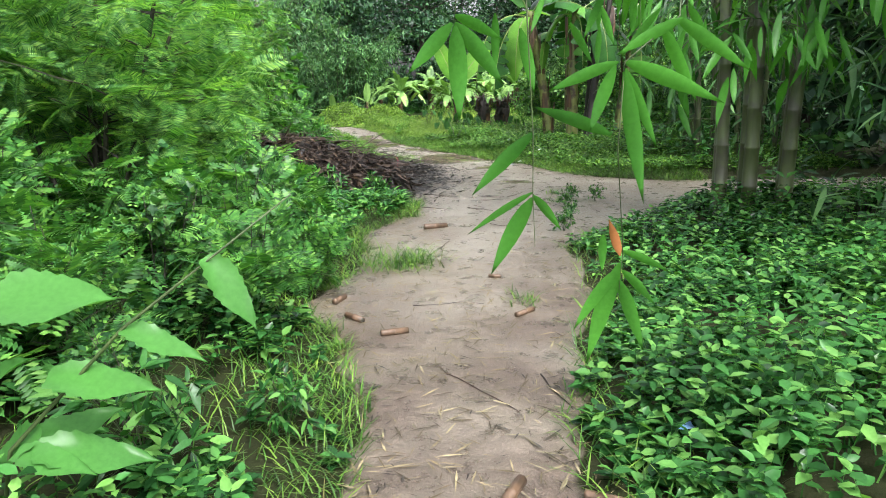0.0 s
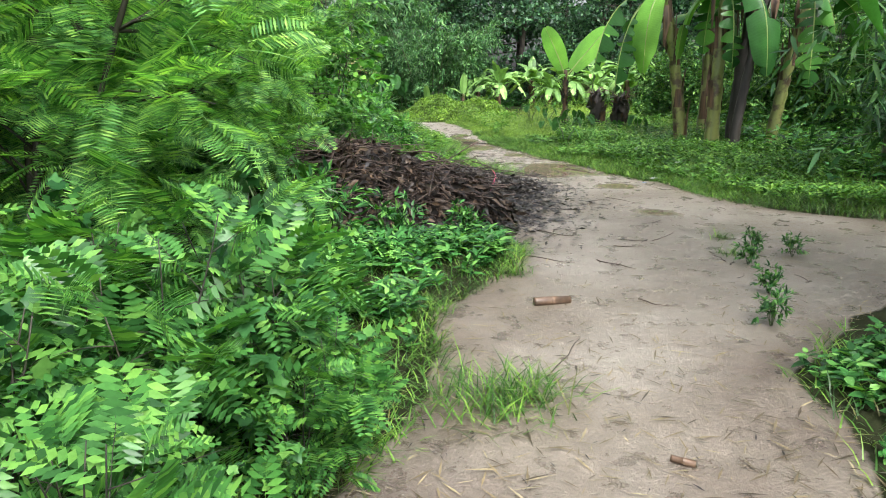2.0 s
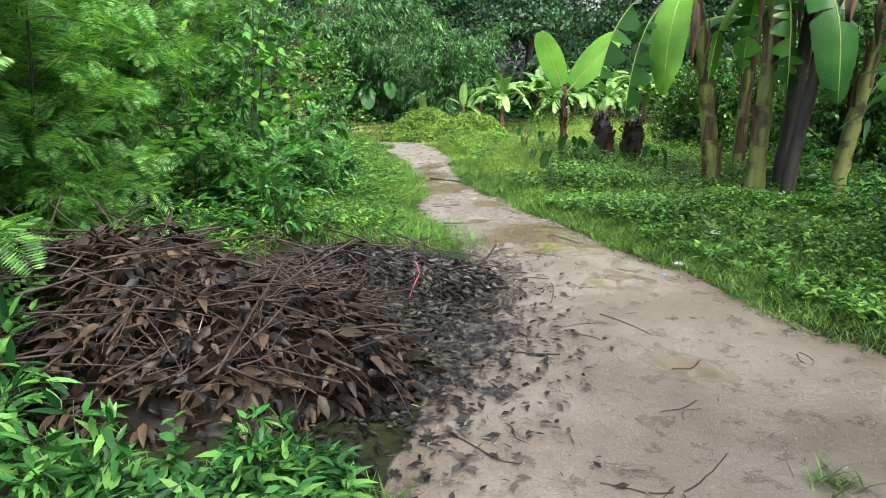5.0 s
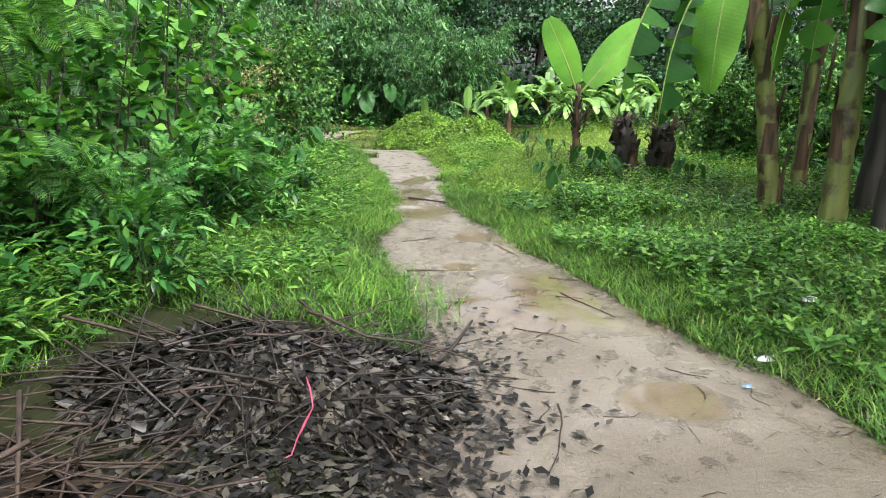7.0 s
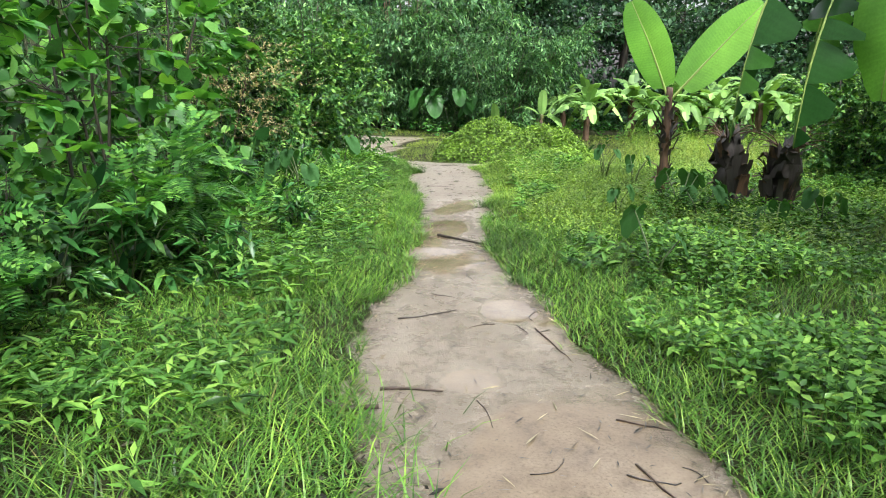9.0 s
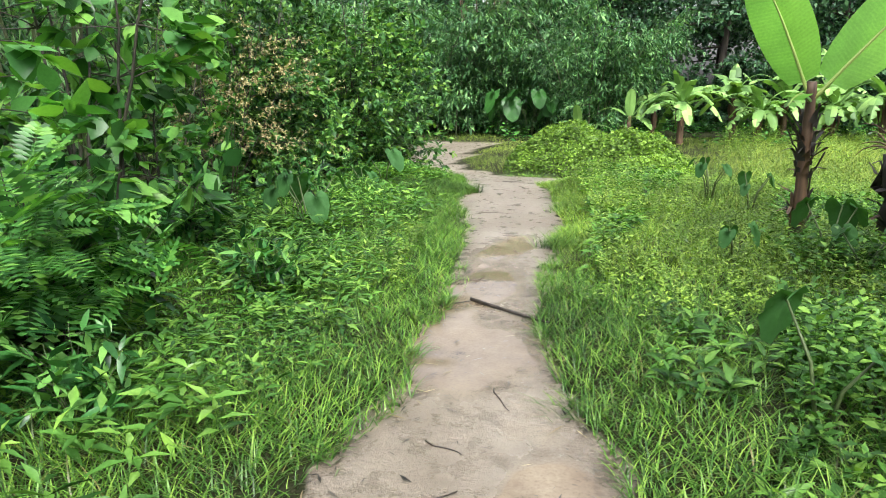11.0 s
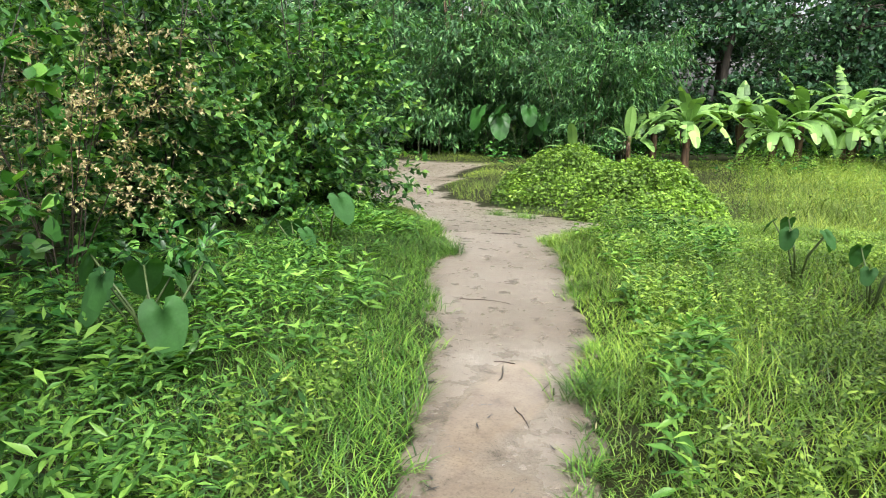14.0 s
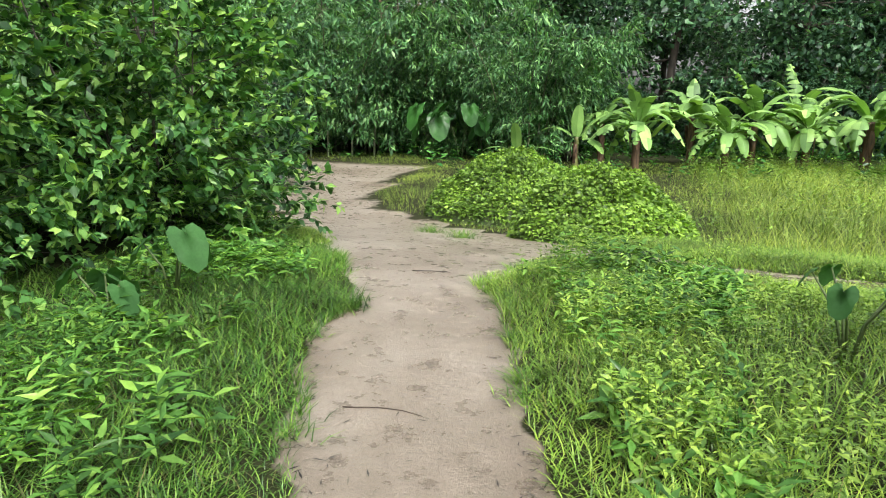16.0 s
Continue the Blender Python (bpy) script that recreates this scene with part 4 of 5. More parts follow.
# ---- bananas ----
def banana_leaf(ob, base, az, el, length, width, droop, torn, m_blade, face=None, stalk=0.2, fold=0.3, sub=True, label=""):
    a, e = radians(az), radians(el)
    p = curve(base, (math.cos(a) * math.cos(e), math.sin(a) * math.cos(e), math.sin(e)), length, 15, droop, 0.012)
    t = unit(np.gradient(p, axis=0))
    if face is None:
        side = unit(np.cross(t, [0, 0, 1.0]) + 1e-6)
        flat = unit(np.array([-math.sin(a), math.cos(a), 0.0]))
        side = unit(side * np.sign((side @ flat))[:, None] * 1.0 + flat * 0.8)
    else:
        side = unit(np.cross(t, face))
    nor = unit(np.cross(side, t))
    nor *= np.sign(nor[:, 2:3] + 1e-9) if face is None else 1
    k0 = max(1, int(stalk * 14))
    s, runs = Soup(), []
    u = (np.arange(15) - k0) / (14 - k0)
    w = width * 0.5 * np.clip(np.sin(np.pi * np.clip(u * 0.93 + 0.06, 0, 1)), 0, 1) ** (0.4 if torn <= 0 else 0.5)
    for sg in (-1, 1):
        k = k0
        while k < 14:
            step = min(14 - k, 14 if torn <= 0 else int(rng.integers(1, 3) if torn > 0.6 else rng.integers(3, 7)))
            ang = fold + (rng.uniform(-1.5, 0.1) * torn if torn > 0 else 0.0)
            js = np.linspace(k, k + step, step * 2 + 1)
            pts, mid = [], k + step / 2
            slope = 0.0
            for jj in js:
                for h in (0.0, 0.5, 1.0):
                    j = mid + (jj - mid) * (1 - (min(0.7, torn) if step < 3 else 0.14 * (torn > 0)) * h * h)
                    i0 = min(int(j), 13)
                    fr = j - i0
                    lerp = lambda arr: arr[i0] * (1 - fr) + arr[i0 + 1] * fr  # noqa: E731
                    c, sd, nn, ww, tt = lerp(p), lerp(side), lerp(nor), float(lerp(w)), lerp(t)
                    runs.append(j - 0.35 * h)
                    an = ang * (0.6 + 0.4 * h) - 0.25 * h * h
                    pts.append(c + (sd * sg * math.cos(an) + nn * math.sin(an)) * ww * h + tt * (0.12 * ww * h + slope * h * 0.5) + nn * 0.006 * math.sin(j * 7) * h)
            nf = []
            for i in range(len(js) - 1):
                for h in range(2):
                    q0 = i * 3 + h
                    nf += [(q0, q0 + 1, q0 + 4), (q0, q0 + 4, q0 + 3)]
            s.add(pts, nf)
            k += step
    leaf = part("leaf", s, m_blade, ob, label, True)
    give(leaf, "along", runs)
    if sub:
        part("midrib", Soup().add(*tube(p, np.linspace(0.017, 0.004, 15), 6)), M_RIB, leaf, "", True)
    return leaf


def banana_stem(ob, h, r0, lean, mat, base=(0, 0, 0), dry=0.45, m_dry=None):
    n_ = 12
    p = np.array([(base[0] + lean[0] * (i / (n_ - 1)) ** 1.3, base[1] + lean[1] * (i / (n_ - 1)) ** 1.3, base[2] - 0.05 + (h + 0.05) * i / (n_ - 1)) for i in range(n_)])
    rad = np.linspace(r0, r0 * 0.62, n_)
    v, f = tube(np.repeat(p, 2, 0) + np.tile([[0, 0, 0], [0, 0, 0.08]], (n_, 1)), np.repeat(rad, 2) * np.tile([1.0, 0.93], n_), 16)
    part("stem", Soup().add(v + rng.normal(0, r0 * 0.045, v.shape), f), mat, ob, "", True)
    # dry sheath flaps that peel away round the lower stem
    for k in range(int(8 * dry) + 2):
        a = rng.uniform(0, 2 * np.pi)
        z0 = rng.uniform(0.05, 0.75) * h * (0.4 + dry)
        i = min(n_ - 2, int(z0 / h * (n_ - 1)))
        c, hh = p[i], rng.uniform(0.3, 0.7)
        arc = np.linspace(-0.75, 0.75, 5)
        pts = []
        for q in range(6):
            zz = q / 5
            peel = 1.06 + 0.5 * max(0.0, zz - 0.55) ** 1.2 * rng.uniform(0.6, 1.6)
            for ar in arc * (1 - 0.5 * zz):
                pts.append((c[0] + math.cos(a + ar) * rad[i] * peel, c[1] + math.sin(a + ar) * rad[i] * peel, min(h, c[2] + hh * zz)))
        nf = []
        for q in range(5):
            for j in range(4):
                b = q * 5 + j
                nf += [(b, b + 1, b + 6), (b, b + 6, b + 5)]
        part("sheath", Soup().add(pts, nf), m_dry or M_BSTEMBROWN, ob, "peeling dry brown sheath", True)
    return p[-1]


def dead_leaf(ob, tip, r0, az, length):
    """A withered brown leaf folded down against the stem."""
    a = radians(az)
    out = np.array([math.cos(a), math.sin(a), 0.0])
    p = np.array([tip + out * r0 * 0.6, tip + out * r0 * 1.7 + [0, 0, 0.02], tip + out * r0 * 1.8 - [0, 0, length * 0.4], tip + out * r0 * 1.5 - [0, 0, length]])
    side = np.array([-math.sin(a), math.cos(a), 0.0])
    pts, nf = [], []
    for q, (c, w) in enumerate(zip(p, np.array([0.02, 0.05, 0.1, 0.02]) * r0 / 0.16)):
        pts += [c - side * w + rng.normal(0, 0.015, 3), c + out * 0.02, c + side * w + rng.normal(0, 0.015, 3)]
    for q in range(3):
        for h in range(2):
            k = q * 3 + h
            nf += [(k, k + 1, k + 4), (k, k + 4, k + 3)]
    part("dead_leaf", Soup().add(pts, nf), M_BSTEMBROWN, ob, "withered brown hanging leaf", True)


def banana(label, at, h, r0, lean, leaves, m_blade, m_stem=None, dry=0.45, group="", sub=True, m_dry=None):
    ob = thing("banana_plant", label, "banana plant", (at[0], at[1], float(height(*at))), group)
    tip = banana_stem(ob, h, r0, lean, m_stem or M_BSTEM, dry=dry, m_dry=m_dry)
    for k in range(int(5 * dry) if sub else 2):
        dead_leaf(ob, tip - np.array([0, 0, 0.12 + 0.1 * k * h / 2]), r0, 73 * k + 200, min(h * 0.45, rng.uniform(0.4, 0.9)))
    for spec in leaves:
        banana_leaf(ob, tip - np.array([0, 0, 0.08]), *spec[:6], spec[6] if len(spec) > 6 and spec[6] else m_blade, spec[7] if len(spec) > 7 else None, sub=sub)
    return ob


FACE = np.array([-0.1, -1.0, 0.25])
young = banana("young banana plant with two broad upright bright green leaves", (0.15, 21.9), 1.3, 0.06, (0.0, -0.05),
               [(180, 70, 1.2, 0.44, 0.1, 0.0, M_BANANA, FACE), (8, 50, 1.4, 0.5, 0.05, 0.0, M_BANANA, FACE), (250, 30, 0.55, 0.2, 1.2, 0.5, M_BANANA)], M_BANANA, M_BSTEMBROWN, 0.0)
banana("tall banana plant with brown peeling sheaths and drooping leaves", (2.3, 19.15), 2.75, 0.125, (-0.45, 0.0),
       [(235, 40, 1.7, 0.55, 6.5, 0.0, M_BANANA), (185, 40, 2.5, 0.6, 4.6, 0.95), (200, 15, 2.1, 0.6, 4.6, 0.95), (150, 30, 1.8, 0.55, 5.0, 0.7), (60, 50, 2.2, 0.6, 1.6, 0.4), (320, 45, 2.2, 0.6, 2.2, 0.5), (110, 60, 2.2, 0.6, 1.8, 0.4)], M_BANANADARK, None, 1.0, "banana clump")
banana("tall banana plant with yellow-green stem in a clump", (2.72, 18.5), 2.7, 0.13, (0.05, 0.05),
       [(90, 55, 2.2, 0.6, 4.0, 0.7), (300, 50, 2.2, 0.6, 5.2, 0.6), (20, 50, 2.4, 0.6, 2.0, 0.6), (130, 60, 2.4, 0.6, 1.8, 0.5), (160, 40, 1.7, 0.55, 5.4, 0.3, M_BANANA), (280, 20, 1.5, 0.5, 6.0, 0.8)], M_BANANADARK, None, 0.7, "banana clump")
banana("blackened rotting banana stem leaning in the clump", (3.0, 18.1), 3.0, 0.09, (0.45, 0.1), [(330, 20, 1.6, 0.5, 3.0, 0.9), (30, 30, 1.7, 0.5, 2.8, 0.9)], M_BANANADARK, M_BSTEMBLACK, 0.6, "banana clump", True, M_BSTEMBLACK)
banana("tall banana plant with dark stem in a clump", (3.15, 18.9), 2.8, 0.125, (0.2, 0.1), [(350, 45, 2.3, 0.6, 2.2, 0.8), (80, 60, 2.3, 0.6, 1.8, 0.6), (270, 50, 2.1, 0.6, 5.6, 0.8), (230, 65, 2.2, 0.55, 1.6, 0.4)], M_BANANADARK, M_BSTEMBLACK, 0.9, "banana clump", True, M_BSTEMBLACK)
banana("tall banana plant with hanging torn leaves", (3.75, 18.6), 2.6, 0.115, (0.4, 0.0), [(340, 40, 2.2, 0.6, 2.6, 0.8), (20, 30, 2.0, 0.55, 3.0, 0.9), (260, 40, 2.0, 0.55, 5.5, 0.7), (180, 50, 2.0, 0.5, 2.6, 0.6), (90, 50, 2, 0.5, 2, 0.6)], M_BANANADARK, None, 0.9, "banana clump")
banana("banana plant behind the clump with green leaves", (2.9, 20.4), 2.4, 0.1, (0.1, 0.2), [(200, 40, 1.8, 0.5, 2.6, 0.3), (250, 55, 1.7, 0.5, 2.0, 0.4), (320, 45, 1.8, 0.5, 2.2, 0.5), (150, 60, 1.7, 0.45, 1.6, 0.2, M_BANANA)], M_BANANADARK, None, 0.6, "banana clump")


def frayed(ob, h, r0, lean, count, low=0.1):
    """Ragged remains of old leaf bases that stand off a stem, each torn to a point."""
    for _ in range(count):
        a, z0 = rng.uniform(0, 2 * np.pi), rng.uniform(low, 0.92) * h
        c = np.array([lean[0] * z0 / h, lean[1] * z0 / h, z0])
        out, side = np.array([math.cos(a), math.sin(a), 0.0]), np.array([-math.sin(a), math.cos(a), 0.0])
        ln, off, wd = rng.uniform(0.1, 0.26), rng.uniform(0.02, 0.11), rng.uniform(0.3, 0.7) * r0
        pts = []
        for q in range(4):
            u = q / 3
            p = c + out * (r0 * 0.9 + off * u * u * 1.4) + np.array([0, 0, ln * (u - 0.35 * u * u * rng.uniform(0, 2))])
            pts += [p - side * wd * (1 - 0.8 * u) + rng.normal(0, 0.006, 3), p + out * 0.012, p + side * wd * (1 - 0.8 * u) + rng.normal(0, 0.006, 3)]
        nf = [(3 * q + k, 3 * q + k + 1, 3 * q + k + 4) for q in range(3) for k in range(2)] + [(3 * q + k, 3 * q + k + 4, 3 * q + k + 3) for q in range(3) for k in range(2)]
        part("leaf_base", Soup().add(pts, nf), M_BSTEMBLACK if rng.uniform() < 0.55 else M_BSTEMBROWN, ob, "torn dry leaf base")


def stump(at, h, r0, lean):
    ob = thing("banana_stump", "rotting dark brown cut banana stump with fibrous sheaths", "stump", (at[0], at[1], float(height(*at))), "banana stumps")
    v, f = tube([(lean[0] * q, lean[1] * q, -0.05 + q * h) for q in np.linspace(0, 1, 9)], r0 * np.array([1.15, 1.05, 1.0, 0.95, 1.0, 0.9, 0.95, 0.85, 0.7]), 18)
    v = v + rng.normal(0, 0.028, v.shape)
    v[-18:, 2] += rng.normal(-0.04, 0.11, 18)
    part("stem", Soup().add(v, f), M_BSTEMBLACK, ob)
    for k in range(16):
        a = rng.uniform(0, 2 * np.pi)
        z0, hh = rng.uniform(0.0, 0.55) * h, rng.uniform(0.25, 0.5)
        pts, wd = [], rng.uniform(0.04, 0.09)
        for q in range(5):
            rr = r0 * (1.08 + 0.5 * max(0.0, q / 4 - 0.4) * rng.uniform(0.2, 1.6))
            for sg in (-1, 1):
                aa = a + sg * wd / r0 * (1 - 0.15 * q)
                pts.append((math.cos(aa) * rr + lean[0] * z0 / h, math.sin(aa) * rr + lean[1] * z0 / h, z0 + hh * q / 4))
        part("sheath", Soup().add(pts, [(2 * i, 2 * i + 1, 2 * i + 3) for i in range(4)] + [(2 * i, 2 * i + 3, 2 * i + 2) for i in range(4)]), (M_BSTEMBROWN if k % 5 == 0 else M_BSTEMBLACK), ob, "ragged dry sheath")
    for _ in range(22):
        a = rng.uniform(0, 2 * np.pi)
        p = curve((lean[0] + math.cos(a) * r0 * 0.4, lean[1] + math.sin(a) * r0 * 0.4, h - 0.05), (math.cos(a) * 0.5, math.sin(a) * 0.5, 0.8), rng.uniform(0.12, 0.5), 5, 1.6, 0.15)
        part("fibre", Soup().add(*tube(p, np.linspace(0.009, 0.003, 5), 4)), M_BSTEMBROWN, ob)
    return ob


frayed(young, 1.25, 0.062, (0.0, -0.05), 44)
frayed(stump((0.95, 21.75), 0.9, 0.15, (-0.15, 0.0)), 0.92, 0.15, (-0.15, 0.0), 34)
frayed(stump((1.35, 21.6), 0.8, 0.16, (0.05, 0.05)), 0.84, 0.16, (0.05, 0.05), 34)

far_spots = [(-3.1, 43.3, 0.95), (0.4, 44.6, 1.0), (3.6, 44.4, 1.05), (-1.4, 46.6, 1.05), (2.0, 47.4, 1.1), (5.6, 46.4, 1.1), (7.8, 45.0, 1.0), (10.2, 46.5, 1.1), (13.0, 47.5, 1.15), (-4.6, 47.0, 0.9), (-0.4, 43.6, 0.8), (2.0, 44.8, 0.9), (5.4, 44.0, 0.95), (7.0, 43.6, 0.9)]
protos = []
for k in range(3):
    lv = [(a + rng.uniform(-15, 15), rng.uniform(32, 82), rng.uniform(1.6, 2.3), 0.46, rng.uniform(1.8, 3.4), float(rng.choice([0.3, 0.45, 0.65]))) for a in range(0, 360, 18)]
    protos.append(lv)
first = {}
for k, (x, y, s) in enumerate(far_spots):
    if k % 3 not in first:
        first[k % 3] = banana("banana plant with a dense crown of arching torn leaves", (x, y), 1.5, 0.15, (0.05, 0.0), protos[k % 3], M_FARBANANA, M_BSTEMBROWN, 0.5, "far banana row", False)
        first[k % 3].scale = (s, s, s)
    else:
        o = copy_thing(first[k % 3], pose(x, y, float(height(x, y)), 0, 0, 70 * k))
        o.scale = (s, s, s)
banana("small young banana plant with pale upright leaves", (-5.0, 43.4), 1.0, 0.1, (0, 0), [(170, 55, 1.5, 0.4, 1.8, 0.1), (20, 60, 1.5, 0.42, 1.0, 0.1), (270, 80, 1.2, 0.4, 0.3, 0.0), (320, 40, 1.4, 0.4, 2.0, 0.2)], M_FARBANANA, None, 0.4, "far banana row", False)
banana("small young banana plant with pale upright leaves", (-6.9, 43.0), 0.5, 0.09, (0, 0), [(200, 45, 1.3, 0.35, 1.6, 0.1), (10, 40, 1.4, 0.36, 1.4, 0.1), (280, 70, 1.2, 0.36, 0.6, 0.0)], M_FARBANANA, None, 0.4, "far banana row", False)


# ---- taro and other large-leaved plants ----
def heart(n_=9):
    a = np.linspace(-np.pi, np.pi, 2 * n_ + 1)[:-1]
    rad = 0.33 + 0.36 * np.cos(a) ** 4 * (np.cos(a) > 0) + 0.1 * np.abs(np.sin(a)) - 0.3 * np.exp(-((np.abs(a) - np.pi) / 0.25) ** 2)
    x, y = np.sin(a) * rad * 1.05, np.cos(a) * rad * 1.15 + 0.1
    outer = np.stack([x, y, -0.2 * (x * x + y * y) + 0.1 * np.abs(x)], -1)
    outer[:, 2] += 0.03 * np.sin(5 * a) - 0.05 * np.abs(np.cos(a))
    inner = outer * 0.5 + np.array([0, 0.02, 0.03])
    inner[:, 2] += 0.022 * (-1.0) ** np.arange(len(a))
    outer[:, 2] += 0.03 * (-1.0) ** np.arange(len(a))
    v = np.concatenate([[[0, 0, 0.0]], inner, outer])
    m = len(a)
    f = []
    for i in range(m):
        j = (i + 1) % m
        f += [(0, 1 + j, 1 + i), (1 + i, 1 + j, 1 + m + j), (1 + i, 1 + m + j, 1 + m + i)]
    return v, np.array(f)


HEART = heart()


def taro(at, leaves, size, tall, label="taro plant with large heart-shaped green leaves", z=0.0, mat=None):
    ob = thing("taro_plant", label, "taro plant", (at[0], at[1], float(height(*at)) + z), "taro plants")
    for k in range(leaves):
        a = 2.4 * k + rng.uniform(-0.3, 0.3) + at[0]
        out = np.array([math.cos(a), math.sin(a), 0])
        h = tall * rng.uniform(0.6, 1.05)
        tip = out * h * 0.45 + np.array([0, 0, h])
        p = np.array([out * 0.02, out * h * 0.16 + [0, 0, h * 0.55], tip])
        st = part("leaf_stalk", Soup().add(*tube(p, [0.011, 0.008, 0.005], 5)), M_STEM, ob, "", True)
        s = size * rng.uniform(0.7, 1.1)
        d = unit(out * rng.uniform(0.5, 1.0) + np.array([0, 0, -1.0]))
        part("leaf", Soup().scatter(HEART, frames_of(d[None], (out * 0.6 + [0, 0, 1.0])[None], s, s), tip[None]), mat or M_TARO, ob, "", True)
    return ob


taro((-3.95, 20.7), 5, 0.27, 0.65)
taro((-4.3, 20.9), 3, 0.32, 0.6)
taro((-2.45, 10.9), 7, 0.3, 0.75)
taro((-2.05, 10.0), 8, 0.29, 0.62)
taro((-1.55, 8.6), 5, 0.36, 0.45)
taro((0.35, 21.3), 4, 0.26, 0.5)
taro((0.15, 18.4), 2, 0.24, 0.5)
taro((0.55, 20.9), 3, 0.22, 0.45)
taro((-0.7, 24.2), 5, 0.18, 0.5)
taro((-0.25, 23.7), 4, 0.17, 0.42)
taro((-4.9, 23.3), 4, 0.26, 0.4)
taro((-5.0, 24.0), 3, 0.3, 0.5)
taro((-0.3, 21.2), 3, 0.2, 0.35)
taro((1.7, 21.0), 3, 0.24, 0.4)
taro((1.2, 20.4), 2, 0.24, 0.35)
for x, y in ((-9.5, 45), (-8.6, 45.8), (-10.6, 45.2), (-7.6, 46.3)):
    taro((x, y), 5, 0.95, 1.9, "giant taro with huge dark green leaves under bamboo", 0.0, M_BANANADARK)

# ---- left thicket ----
fa = [leafy_plant(np.random.default_rng(20 + k), 6, 3.3, 1.15, 14, 4, 7, FEATHER, 0.23, 0.4, 0.24, 0.03, 0.3, 0.3, 1.0) for k in range(2)]
feathery = []
for k, wl in enumerate(fa):
    feathery.append(shrub("feathery_shrub", "tall feathery-leaved green shrub with dark thin stems", "shrub", wl, M_DARKSTEM, M_FEATHER, ((-2.9, 8.6, 0.0), (-4.1, 14.4, 0.0))[k], "feathery shrubs"))
for k, (x, y, s) in enumerate([(-3.6, 10.6, 1.0), (-4.6, 7.6, 1.1), (-4.3, 12.8, 1.1), (-5.0, 16.0, 0.95), (-5.8, 14.2, 1.1), (-3.4, 5.9, 0.85), (-5.6, 10, 1.2), (-3.4, 13.2, 0.75)]):
    o = copy_thing(feathery[k % 2], pose(x, y, float(height(x, y)), 0, 0, 77 * k + 30))
    o.scale = (s, s, s)
fs = leafy_plant(np.random.default_rng(31), 5, 0.95, 0.45, 8, 2, 3, PINNATE, 0.2, 0.5, 0.3, 0.007, 0.3, 0.25)
small = shrub("young_shrub", "young shrub with light green compound leaves", "shrub", fs, M_DARKSTEM, M_BROAD, (-1.15, 7.9, 0.0), "young shrubs")
for k, (x, y, s) in enumerate([(-2.2, 6.3, 1.0), (-2.6, 7.2, 1.2), (-1.0, 6.4, 0.8), (-1.35, 7.1, 1.0), (-0.8, 7.35, 0.6), (-1.5, 5.7, 0.9), (-1.9, 7.5, 1.1), (-2.9, 11.4, 1.2), (-3.3, 17.6, 1.2), (-3.0, 15.4, 1.0)]):
    o = copy_thing(small, pose(x, y, float(height(x, y)), 0, 0, 57 * k))
    o.scale = (s, s, s)
lw = leafy_plant(np.random.default_rng(37), 5, 0.9, 0.42, 9, 2, 5, LOBED, 0.07, 0.4, 0.3, 0.008, 0.3, 0.22)
lobed = shrub("lobed_weed", "tall weed with lobed bluish-green leaves on dark stems", "weed", lw, M_DARKSTEM, M_LOBED, (-1.0, 7.5, 0.0), "lobed weeds")
for k, (x, y, s) in enumerate([(-1.35, 8.2, 1.0), (-1.75, 7.6, 1.05), (-1.5, 6.7, 0.9), (-0.95, 6.6, 0.6), (-1.1, 5.3, 0.55), (-1.9, 5.6, 0.9), (-3.3, 16.2, 1.1), (-3.9, 18.0, 1.1)]):
    o = copy_thing(lobed, pose(x, y, float(height(x, y)), 0, 0, 71 * k))
    o.scale = (s, s, s)
bl = leafy_plant(np.random.default_rng(41), 5, 2.7, 0.95, 9, 3, 6, OVATE, 0.16, 0.5, 0.2, 0.018, 0.35, 0.3, 1.45)
broad = shrub("broadleaf_shrub", "tall shrub with broad rounded green leaves", "shrub", bl, M_DARKSTEM, M_BROAD, (-4.1, 17.8, 0.0), "broadleaf shrubs")
for k, (x, y, s) in enumerate([(-3.7, 16.3, 0.75), (-3.5, 15.2, 0.6), (-4.9, 19.2, 1.1), (-5.6, 20.6, 0.8), (-5.6, 17.6, 1.2), (-6.3, 22.0, 0.65)]):
    o = copy_thing(broad, pose(x, y, float(height(x, y)), 0, 0, 91 * k + 20))
    o.scale = (s, s, s)
wl = leafy_plant(np.random.default_rng(43), 7, 0.85, 0.35, 7, 1, 5, LANCE, 0.2, 0.2, 0.25, 0.009, 0.3, 0.35, 1.9)
weed = shrub("tall_weed", "knee-high weed with long upright green leaves", "weed", wl, M_STEM, M_HERB, (-3.2, 17.0, 0.0), "tall weeds")
for k, (x, y, s) in enumerate([(-3.6, 18.2, 1.1), (-3.3, 16.4, 0.9), (-4.2, 19.4, 0.9), (-2.6, 17.2, 0.55), (-3.0, 18.9, 0.6), (-1.85, 10.7, 0.6), (-2.1, 11.0, 0.7), (-1.3, 10.6, 0.5), (-0.75, 10.9, 0.4),
                               (-2.4, 14.9, 0.7), (-4.6, 21.6, 0.7), (1.4, 10.6, 0.2), (1.55, 11.05, 0.22), (1.8, 10.9, 0.22), (1.2, 9.3, 0.25), (1.35, 9.9, 0.22), (-0.9, 5.0, 0.5), (-0.5, 5.4, 0.35)]):
    o = copy_thing(weed, pose(x, y, float(height(x, y)), 0, 0, 83 * k))
    o.scale = (s, s, s)
ls = leafy_plant(np.random.default_rng(47), 11, 3.0, 1.45, 17, 6, 17, SIMPLE, 0.115, 0.5, 0.03, 0.02, 0.4, 0.45, 1.35)
